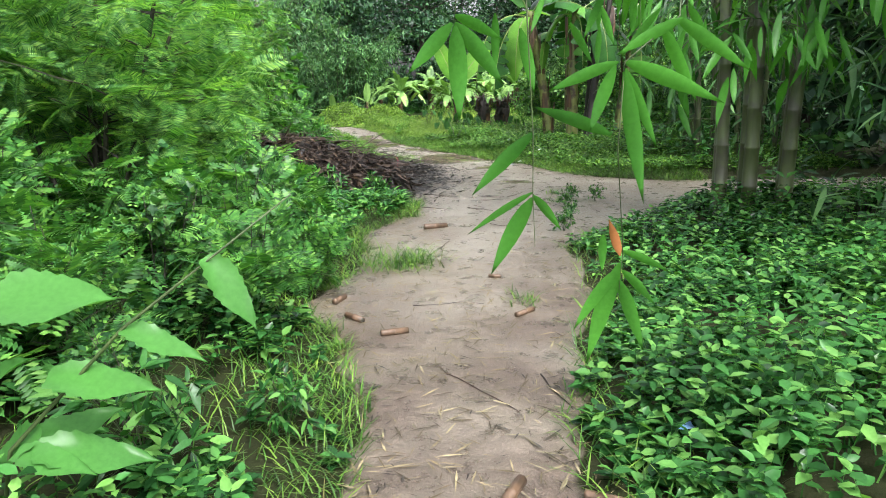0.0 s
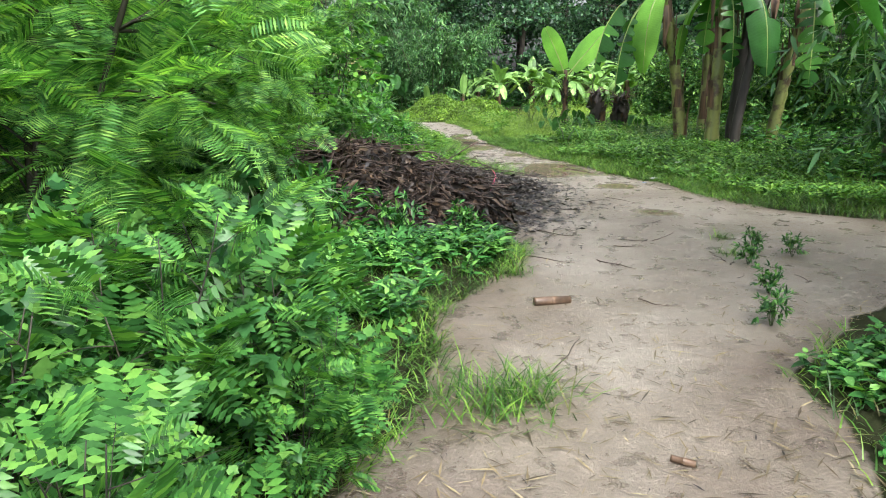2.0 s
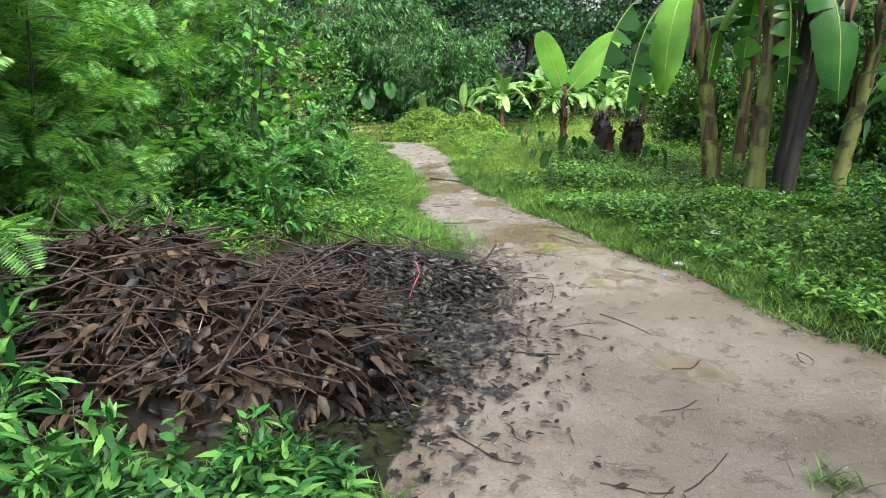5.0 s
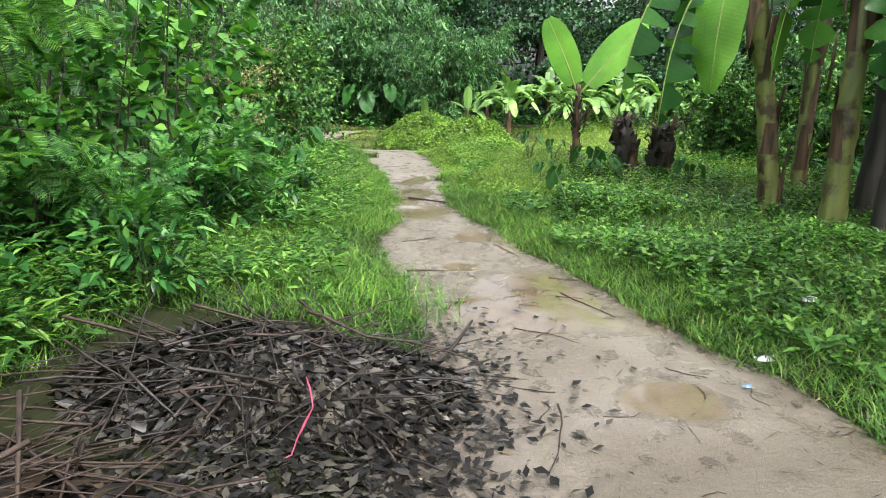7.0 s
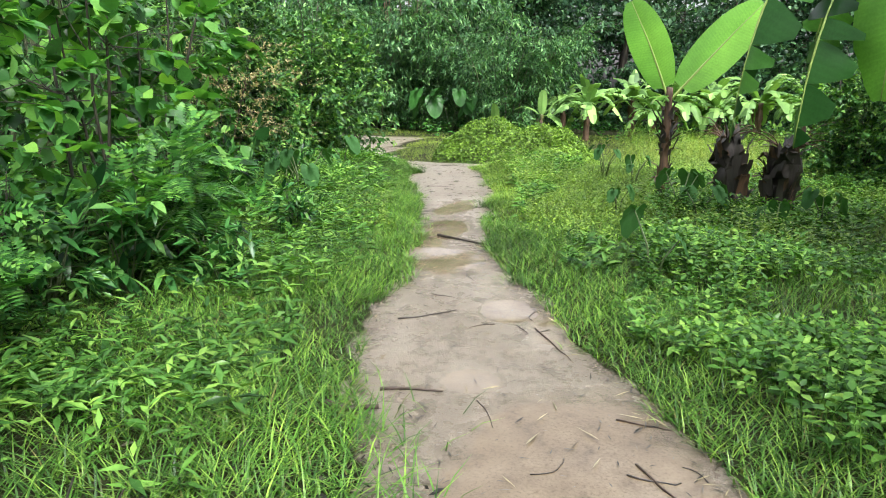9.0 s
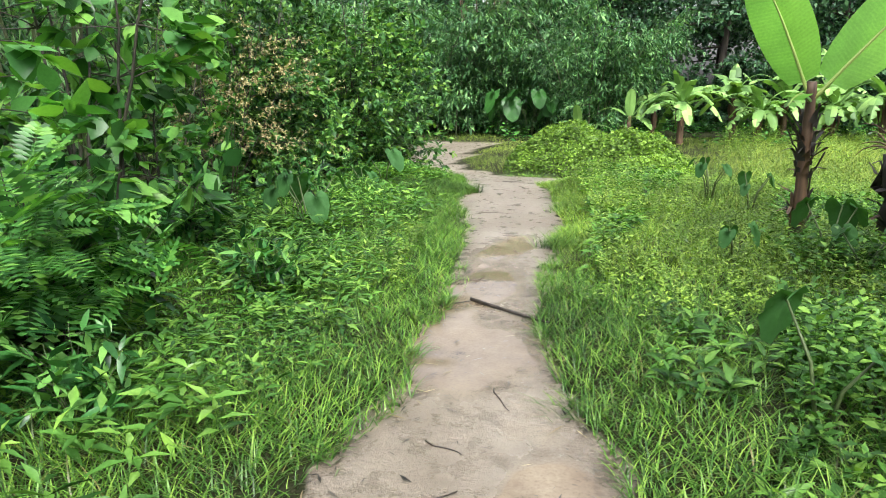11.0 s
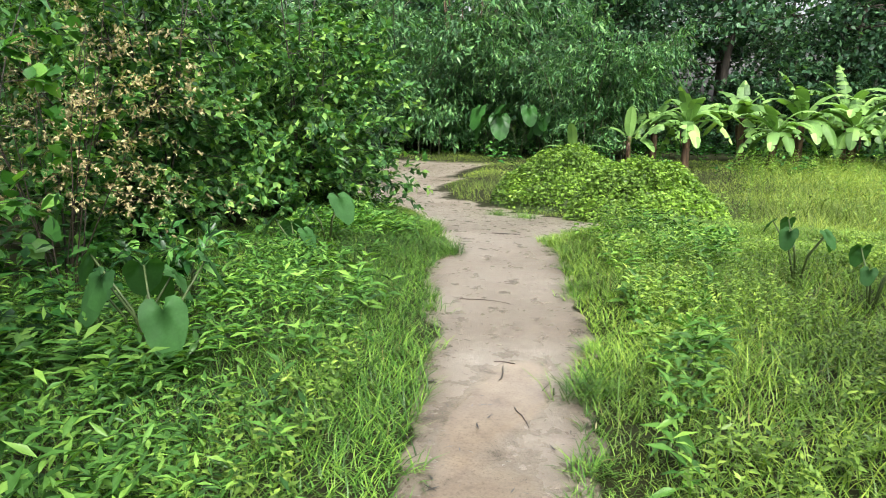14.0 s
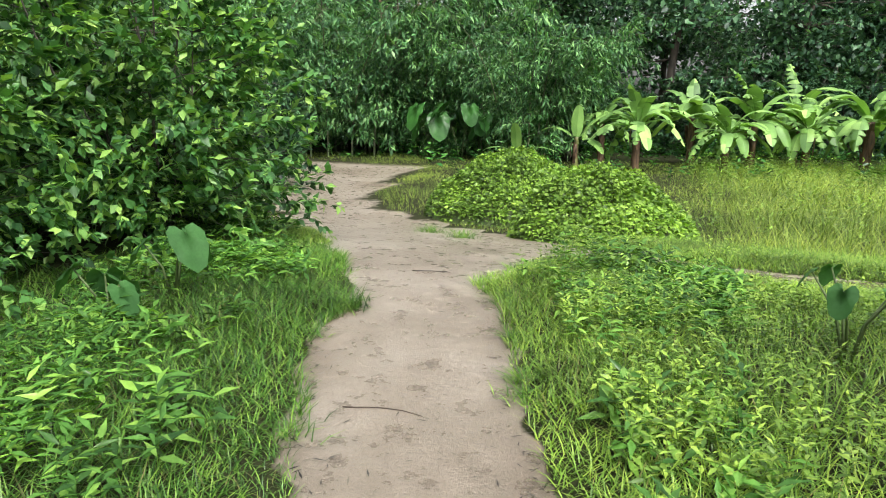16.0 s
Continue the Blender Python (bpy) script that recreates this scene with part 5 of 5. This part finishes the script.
light_shrub = shrub("rounded_shrub", "large rounded shrub with small bright green leaves", "shrub", ls, M_DARKSTEM, M_LIGHTSHRUB, (-6.7, 25.9, 0.0), "rounded shrubs")
for k, (x, y, s) in enumerate([(-8.6, 28.3, 1.05), (-7.0, 23.6, 0.9), (-9.8, 25.5, 1.25), (2.9, 25.2, 0.68), (4.3, 23.8, 0.8), (5.4, 21.5, 0.95), (6.0, 26.0, 1.0), (-11.0, 30.5, 1.1)]):
    o = copy_thing(light_shrub, pose(x, y, float(height(x, y)), 0, 0, 67 * k + 15))
    o.scale = (s, s, s)
sw, sl_ = leafy_plant(np.random.default_rng(53), 8, 2.3, 1.0, 9, 5, 12, DIAMOND, 0.034, 0.3, 0.45, 0.006, 0.8, 0.4)
shrub("seeding_shrub", "straw-brown seed sprays on a dry leaning shrub", "shrub", (sw, sl_), M_BROWNTWIG, M_SEED, (-5.65, 21.5, 0.0), "", 0, "seed_sprays")

# ---- bamboo ----
SLIMB = (SLIM[0] * np.array([1.7, 1.0, 1.0]), SLIM[1])
def bamboo(name, label, at, r, culms, tall, lean, branches, leaves, size, radius, m_culm, m_leaf, spread=0.5, group="", start=0.3, droop=1.4, blen=1.3, tpl=SLIM, sides=6):
    ob = thing(name, label, "bamboo", (at[0], at[1], float(height(*at)) - 0.05), group)
    pos, dirs = [], []
    twig = Soup()
    for _ in range(culms):
        a = r.uniform(0, 2 * np.pi)
        out = np.array([math.cos(a), math.sin(a), 0])
        base = out * spread * math.sqrt(r.uniform(0.02, 1))
        h = tall * r.uniform(0.75, 1.05)
        n_ = max(8, int(h / 0.35))
        pts = np.array([base + out * lean * h * (i / n_) ** 2.2 * 0.6 + np.array([0, 0, h * (i / n_) * (1 - 0.12 * lean * (i / n_) ** 2)]) for i in range(n_ + 1)])
        rr, rad, pp = radius * r.uniform(0.7, 1.1), [], []
        for i in range(n_ + 1):
            q = rr * (1 - 0.75 * i / n_)
            d = unit(pts[min(i + 1, n_)] - pts[max(i - 1, 0)])
            pp += [pts[i] - d * 0.012, pts[i], pts[i] + d * 0.012]
            rad += [q, q * 1.14, q]
        part("culm", Soup().add(*tube(np.array(pp), rad, sides)), m_culm, ob, "", True)
        for _ in range(branches):
            t = r.uniform(start, 1.0)
            p = pts[int(t * n_)]
            b = r.uniform(0, 2 * np.pi)
            br = curve(p, (math.cos(b), math.sin(b), r.uniform(0.1, 0.8)), blen * r.uniform(0.5, 1.1), 6, droop, 0.1, r)
            twig.add(*tube(br, np.linspace(rr * 0.14, 0.002, 6), 3))
            u = r.uniform(0.2, 1.0, leaves) * 5
            i = np.minimum(u.astype(int), 4)
            pos.append(br[i] + (br[i + 1] - br[i]) * (u - i)[:, None] + r.normal(0, size * 0.3, (leaves, 3)))
            dirs.append(np.tile(unit(br[-1] - br[-3]), (leaves, 1)))
    pos, dirs = np.concatenate(pos), np.concatenate(dirs)
    n_ = len(pos)
    d = unit(dirs * 0.6 + r.normal(0, 0.6, (n_, 3)) + np.array([0, 0, -0.25]))
    s = size * r.uniform(0.6, 1.2, n_)
    part("twig_spray", twig, m_culm, ob)
    part("foliage", Soup().scatter(tpl, frames_of(d, np.array([0, 0, 1.0]) + r.normal(0, 0.35, (n_, 3)), s * 1.1, s), pos), m_leaf, ob)
    return ob


bamboo("bamboo_clump", "clump of thick mottled bamboo culms with hanging leaves", (3.05, 9.5), np.random.default_rng(61), 6, 7.0, 0.22, 18, 16, 0.3, 0.075, M_CULM, M_BIGBAMBOO, 0.4, "bamboo", 0.3, 1.8, 1.3, LANCE, 10)
bamboo("bamboo_clump", "dense dark clump of old bamboo culms", (5.2, 8.2), np.random.default_rng(62), 14, 7.5, 0.35, 24, 18, 0.32, 0.06, M_CULM, M_BAMBOO, 1.2, "bamboo", 0.12, 1.6, 1.5, LANCE, 8)
bamboo("bamboo_clump", "dense dark clump of old bamboo culms", (5.0, 14.6), np.random.default_rng(63), 14, 7.0, 0.35, 14, 16, 0.32, 0.05, M_CULM, M_BAMBOO, 1.0, "bamboo", 0.08, 1.6, 1.5, LANCE, 6)
bamboo("bamboo_clump", "tall bamboo with fine drooping leaves behind the shrubs", (-7.6, 21.0), np.random.default_rng(64), 16, 6.5, 0.6, 20, 18, 0.24, 0.035, M_CULM, M_BAMBOO, 0.9, "bamboo", 0.2, 2.2, 1.4)
far_b = bamboo("bamboo_clump", "broad rounded bamboo thicket with dense grey-green leaves", (-7.5, 46.8), np.random.default_rng(65), 26, 6.0, 0.75, 34, 30, 0.27, 0.04, M_CULM, M_BAMBOO, 1.8, "far bamboo", 0.16, 1.0, 1.6, SLIMB, 4)
for k, (x, y, s) in enumerate([(-11.6, 48.0, 0.85), (-15.5, 46.0, 1.25), (-19.5, 44.5, 1.3), (-14, 50, 1.5), (-24, 41, 1.4)]):
    o = copy_thing(far_b, pose(x, y, float(height(x, y)) - 0.05, 0, 0, 63 * k))
    o.scale = (s, s, s)
bamboo("bamboo_stand", "tall bare yellow-brown bamboo culms rising from the thicket", (-13.0, 48.5), np.random.default_rng(66), 12, 11, 0.2, 8, 12, 0.45, 0.07, M_OLDCULM, M_BAMBOO, 1.2, "far bamboo", 0.5, 1.6, 1.8, SLIM, 6)

# ---- hanging bamboo twigs over the path ----
BIGLANCE_W = np.array([0.02, 0.075, 0.1, 0.105, 0.095, 0.07, 0.035, 0.0])


def long_leaf(parent, base, tip, width=1.0, mat=None, name="leaf"):
    base, tip = np.array(base, float), np.array(tip, float)
    ln = np.linalg.norm(tip - base)
    y = (tip - base) / ln
    x = unit(np.cross(y, np.array([0.15, 1.0, 0.25])))
    z = np.cross(x, y)
    pts, nf = [], []
    for i, w in enumerate(BIGLANCE_W * ln * width):
        t = i / 7
        c = base + y * ln * t + z * 0.05 * ln * math.sin(t * math.pi)
        pts += [c - x * w + z * w * 0.35, c, c + x * w + z * w * 0.35]
    for i in range(7):
        for h in range(2):
            q0 = i * 3 + h
            nf += [(q0, q0 + 1, q0 + 4), (q0, q0 + 4, q0 + 3)]
    return part(name, Soup().add(pts, nf), mat or M_BIGBAMBOO, parent, "", True)


def hanging(label, line, leaves, radius=0.0022):
    ob = thing("hanging_bamboo_twig", label, "bamboo twig", (0, 0, 0), "hanging bamboo twigs")
    p = np.array(line, float)
    fine = np.concatenate([np.linspace(a, b, 5)[:-1] for a, b in zip(p[:-1], p[1:])] + [p[-1:]])
    part("stem", Soup().add(*tube(fine, np.linspace(radius * 1.6, radius * 0.6, len(fine)), 5)), M_STEM, ob, "", True)
    for base, tip, *rest in leaves:
        long_leaf(ob, base, tip, *rest)
    return ob


hanging("hanging bamboo twig with three broad bright leaves above the path", [(0.60, 6.90, 3.60), (0.30, 6.50, 2.60), (0.21, 5.49, 1.64)],
        [((0.20, 5.49, 1.62), (0.03, 5.49, 1.44), 1.1), ((0.21, 5.49, 1.61), (0.22, 5.49, 1.26), 1.0), ((0.21, 5.49, 1.62), (0.39, 5.50, 1.39), 1.05),
         ((0.21, 5.53, 1.65), (0.40, 5.65, 1.56), 0.9), ((0.37, 5.72, 1.67), (0.37, 5.76, 1.43), 0.7), ((0.47, 5.72, 1.61), (0.53, 5.72, 1.35), 0.9)])
hanging("thin hanging bamboo twig with narrow leaves over the path", [(0.75, 6.90, 3.40), (0.46, 5.39, 1.72), (0.49, 5.39, 1.21), (0.49, 5.39, 0.99), (0.50, 5.39, 0.79)],
        [((0.49, 5.39, 1.22), (0.26, 5.39, 0.99), 0.8), ((0.49, 5.39, 1.00), (0.24, 5.39, 0.84), 0.45), ((0.49, 5.39, 0.98), (0.33, 5.39, 0.68), 0.9), ((0.49, 5.39, 0.99), (0.60, 5.39, 0.85), 0.95)])
hanging("hanging bamboo twig with narrow leaves and one withered orange leaf", [(1.30, 6.30, 3.20), (0.94, 5.19, 1.60), (0.76, 5.15, 1.46), (0.74, 5.12, 1.18), (0.86, 5.50, 0.74), (0.85, 5.50, 0.58)],
        [((0.85, 5.50, 0.72), (0.80, 5.50, 0.87), 1.1, M_ORANGE), ((0.85, 5.50, 0.69), (0.73, 5.52, 0.25), 0.75), ((0.85, 5.50, 0.67), (0.67, 5.50, 0.41), 0.8), ((0.78, 5.50, 0.81), (0.78, 5.50, 0.65), 1.0),
         ((0.86, 5.50, 0.74), (1.05, 5.50, 0.65), 0.8), ((0.86, 5.50, 0.66), (1.00, 5.50, 0.51), 0.9), ((0.85, 5.50, 0.62), (0.96, 5.50, 0.31), 0.8),
         ((0.74, 5.15, 1.46), (0.51, 5.15, 1.37), 0.8), ((0.76, 5.15, 1.46), (1.09, 5.15, 1.32), 0.75), ((0.73, 5.15, 1.45), (0.65, 5.15, 1.23), 0.9), ((0.76, 5.15, 1.43), (0.84, 5.15, 0.99), 0.6),
         ((0.76, 5.15, 1.44), (0.89, 5.19, 1.17), 0.6), ((0.94, 5.15, 1.59), (0.73, 5.15, 1.48), 0.8), ((0.74, 5.23, 1.22), (0.47, 5.23, 1.32), 0.8), ((0.94, 5.23, 1.60), (1.20, 5.23, 1.42), 0.7), ((0.90, 5.23, 1.57), (1.05, 5.30, 1.32), 0.7)])
rh = np.random.default_rng(71)
for k, (x, y, z0) in enumerate([(1.4, 7.6, 1.9), (1.9, 8.2, 1.8), (2.4, 8.0, 1.7), (1.6, 9.0, 2.1), (2.2, 9.2, 1.5), (2.8, 8.4, 1.6), (1.1, 8.6, 2.3), (3.2, 8.2, 1.9)]):
    lv = []
    for j in range(9):
        b = np.array([x, y, z0]) + rh.normal(0, 0.18, 3)
        lv.append((b, b + np.array([rh.normal(0, 0.12), rh.normal(0, 0.12), -rh.uniform(0.2, 0.36)]), rh.uniform(0.6, 0.9)))
    hanging("drooping bamboo twig with long green leaves", [(3.0, 9.6, 4.2), ((x + 3.0) / 2, (y + 9.6) / 2, 3.2), (x, y, z0 + 0.2), (x, y - 0.1, z0 - 0.25)], lv)

# near leaves on the left bank
def toothed_leaf(parent, base, tip, width, mat, label=""):
    """A broad leaf with a toothed edge, a fold along its midrib and a short point."""
    base, tip = np.array(base, float), np.array(tip, float)
    ln = np.linalg.norm(tip - base)
    y = (tip - base) / ln
    x = unit(np.cross(y, np.array([0.1, -0.45, 1.0])))
    z = np.cross(x, y)
    n_ = 17
    pts, nf = [], []
    for i in range(n_):
        t = i / (n_ - 1)
        w = ln * width * math.sin(math.pi * min(1.0, 0.06 + 0.94 * t) ** 0.75) * (1 + 0.16 * (i % 2)) * (0.94 if i < n_ - 1 else 0)
        c = base + y * ln * t - z * 0.12 * ln * t * t
        lift = z * (0.22 * w + 0.03 * ln * math.sin(9 * t))
        pts += [c - x * w + lift - y * 0.03 * ln * (i % 2), c - x * w * 0.5 + z * 0.04 * w, c, c + x * w * 0.5 + z * 0.04 * w, c + x * w + lift - y * 0.03 * ln * (i % 2)]
    for i in range(n_ - 1):
        for h in range(4):
            q0 = i * 5 + h
            nf += [(q0, q0 + 1, q0 + 6), (q0, q0 + 6, q0 + 5)]
    return part("leaf", Soup().add(pts, nf), mat, parent, label, True)


near = thing("broad_leaf_weed", "tall weed with large pale serrated leaves on a thin stem", "weed", (-1.1, 4.6, 0.0))
part("stem", Soup().add(*tube(np.array([(-0.1, 0, 0.0), (0.0, 0, 0.4), (0.35, 0.05, 0.75), (0.85, 0.1, 1.12)]), [0.008, 0.007, 0.005, 0.002], 5)), M_STEM, near, "", True)
for b, tip, w in (((0.0, 0.0, 0.84), (0.34, 0.05, 0.87), 0.32), ((0.14, 0.0, 0.62), (0.46, 0.02, 0.6), 0.2), ((0.6, 0.08, 0.95), (0.75, 0.05, 0.75), 0.2), ((0.35, 0.05, 0.75), (0.6, 0.02, 0.68), 0.16), ((0.1, 0, 0.45), (-0.15, 0, 0.3), 0.26),
                  ((0.05, -0.05, 0.42), (0.3, -0.1, 0.4), 0.18), ((0.1, -0.05, 0.42), (0.42, 0.05, 0.36), 0.2), ((0.05, 0.0, 0.4), (0.25, 0.2, 0.46), 0.22), ((-0.05, 0.0, 0.6), (0.12, -0.05, 0.72), 0.24)):
    toothed_leaf(near, b, tip, w, M_BROAD)

# ---- creeper mounds in the meadow ----
def creeper_mound(at, rx, ry, top, count):
    ob = thing("creeper_mound", "low rounded mound overgrown with bright yellow-green creeper", "creeper mound", (at[0], at[1], float(height(*at)) - 0.05), "creeper mounds")
    k = 24
    u, v = np.meshgrid(np.linspace(-1, 1, k), np.linspace(-1, 1, k))
    dome = lambda u, v: top * np.clip(1 - u * u - v * v, 0, 1) ** 0.5 * (0.86 + 0.16 * ripple(u * rx, v * ry, 2.3, at[0]))  # noqa: E731
    i_ = np.arange(k * k).reshape(k, k)
    q_ = np.stack([i_[:-1, :-1], i_[:-1, 1:], i_[1:, 1:], i_[1:, :-1]], -1).reshape(-1, 4)
    part("vines", Soup().add(np.stack([u * rx, v * ry, dome(u, v) * 0.9 - 0.1], -1).reshape(-1, 3), np.concatenate([q_[:, [0, 1, 2]], q_[:, [0, 2, 3]]])), M_STEM, ob, "", True)
    a, rad = rng.uniform(0, 2 * np.pi, count), np.sqrt(rng.uniform(0, 1, count))
    u, v = np.cos(a) * rad, np.sin(a) * rad
    z_ = dome(u, v) * rng.uniform(0.8, 1.08, count) + 0.07 * ripple(u * rx, v * ry, 7.0, at[1])
    d = np.stack([u + rng.normal(0, 0.8, count), v + rng.normal(0, 0.8, count), rng.normal(-0.1, 0.4, count)], -1)
    s = 0.068 * rng.uniform(0.6, 1.4, count)
    up = np.stack([u * 0.7, v * 0.7, np.full(count, 0.8)], -1) + rng.normal(0, 0.4, (count, 3))
    part("leaves", Soup().scatter(SIMPLE, frames_of(d, up, s * 1.6, s), np.stack([u * rx, v * ry, z_], -1)), M_CREEPER, ob)
    return ob


creeper_mound((-4.7, 33.4), 1.75, 1.5, 1.22, 22000)
creeper_mound((-2.75, 31.0), 1.45, 1.4, 1.12, 20000)
creeper_mound((-3.4, 34.3), 1.5, 1.2, 1.0, 9000)
creeper_mound((-1.9, 26.0), 0.5, 0.4, 0.22, 400)

# ---- forest ----
def forest_tree(label, at, r, tall, radius, crown_from, clumps, leaves, size, group):
    ob = thing("forest_tree", label, "tree", (at[0], at[1], float(height(*at)) - 0.1), group)
    trunk = curve((0, 0, 0), (r.normal(0, 0.05), r.normal(0, 0.05), 1), tall, 12, -0.05, 0.04, r)
    wood, pos = Soup().add(*tube(trunk, np.linspace(radius, radius * 0.2, 12), 8)), []
    for _ in range(clumps):
        t = r.uniform(crown_from, 1.0)
        p = trunk[int(t * 11)]
        a = r.uniform(0, 2 * np.pi)
        ln = tall * 0.3 * r.uniform(0.4, 1.0) * (1.25 - 0.6 * t)
        br = curve(p, (math.cos(a), math.sin(a), r.uniform(0.0, 0.7)), ln, 5, 0.5, 0.1, r)
        wood.add(*tube(br, np.linspace(radius * 0.25, 0.01, 5), 4))
        c = br[r.integers(2, 5)]
        pos.append(c + r.normal(0, 1, (leaves, 3)) * np.array([0.85, 0.85, 0.5]) * tall * 0.055)
    pos = np.concatenate(pos)
    n_ = len(pos)
    d = r.normal(0, 1, (n_, 3)) + np.array([0, 0, -0.4])
    s = size * r.uniform(0.6, 1.3, n_)
    part("trunk", wood, M_TRUNK, ob, "", True)
    part("crown", Soup().scatter(DIAMOND, frames_of(d, np.array([0, 0, 1.0]) + r.normal(0, 0.5, (n_, 3)), s * 1.4, s), pos), M_FOREST, ob)
    return ob


ft = [forest_tree("tall dark green forest tree behind the clearing", ((-9, 56), (-3, 60), (4, 57))[k], np.random.default_rng(80 + k), (12.5, 14.0, 11.0)[k], 0.2, (0.26, 0.36, 0.22)[k], 85, 90, 0.27, "forest trees") for k in range(3)]
rf = np.random.default_rng(90)
spots = [(x + rf.uniform(-1.5, 1.5), 55 + rf.uniform(-2, 3)) for x in np.arange(-34, 36, 4.4)] + [(x + rf.uniform(-2, 2), 63 + rf.uniform(-2, 3)) for x in np.arange(-42, 44, 6.0)]
spots += [(-16, 33), (-15, 26), (-15, 18), (-15, 10), (-21, 38), (18, 10), (19, 18), (21, 27), (21, 36), (20, 43), (-22, 28), (-12, -16), (9, -18), (-1, -22)]
for k, (x, y) in enumerate(spots):
    s = rf.uniform(0.85, 1.15) * (0.8 if y < 45 else 1.0)
    o = copy_thing(ft[k % 3], pose(x, y, float(height(x, y)) - 0.1, 0, 0, 47 * k))
    o.scale = (s, s, s)

us = leafy_plant(np.random.default_rng(95), 7, 3.6, 1.7, 14, 5, 11, DIAMOND, 0.24, 0.5, 0.03, 0.03, 0.45, 0.5, 1.3)
under = shrub("understory_shrub", "dark green understory shrub at the forest edge", "shrub", us, M_TRUNK, M_FOREST, (-18, 52.0, -0.8), "understory shrubs")
for k in range(22):
    x, y = -23 + 2.3 * k + rf.uniform(-0.5, 0.5), 52.5 + rf.uniform(-1.2, 1.2)
    s = rf.uniform(0.8, 1.2)
    o = copy_thing(under, pose(x, y, float(height(x, y)), 0, 0, 53 * k))
    o.scale = (s, s, s)
for k, (x, y) in enumerate([(7.0, 16.5), (7.2, 13.0), (6.8, 10.0), (7.4, 19.5), (7.6, 23.0), (6.2, 6.5), (8.5, 26.5), (9.5, 30), (-9.5, 15.0), (-9.5, 11.0), (-9.5, 18.2), (-9, 7.0), (-10.5, 22.0), (-12, 35), (-14.5, 37.5), (11, 34), (13, 38), (-6, 3), (5.5, 3)]):
    o = copy_thing(under, pose(x, y, float(height(x, y)), 0, 0, 53 * k))
    s = rf.uniform(0.75, 1.0)
    o.scale = (s, s, s)

xh, yh, zh, oh = sample(5200, -24, 24, -8, 44, lambda x, y, o: (o > 1.2) * ((x < -8.5) | (x > 9) | (y < 3)) * 0.8)
stuff("woodland_floor", herbs(xh, yh, zh, 0.5, 0.3, 3, DIAMOND), M_DARKHERB, "leafy woodland floor around the path, tinted dark for shade", "undergrowth")
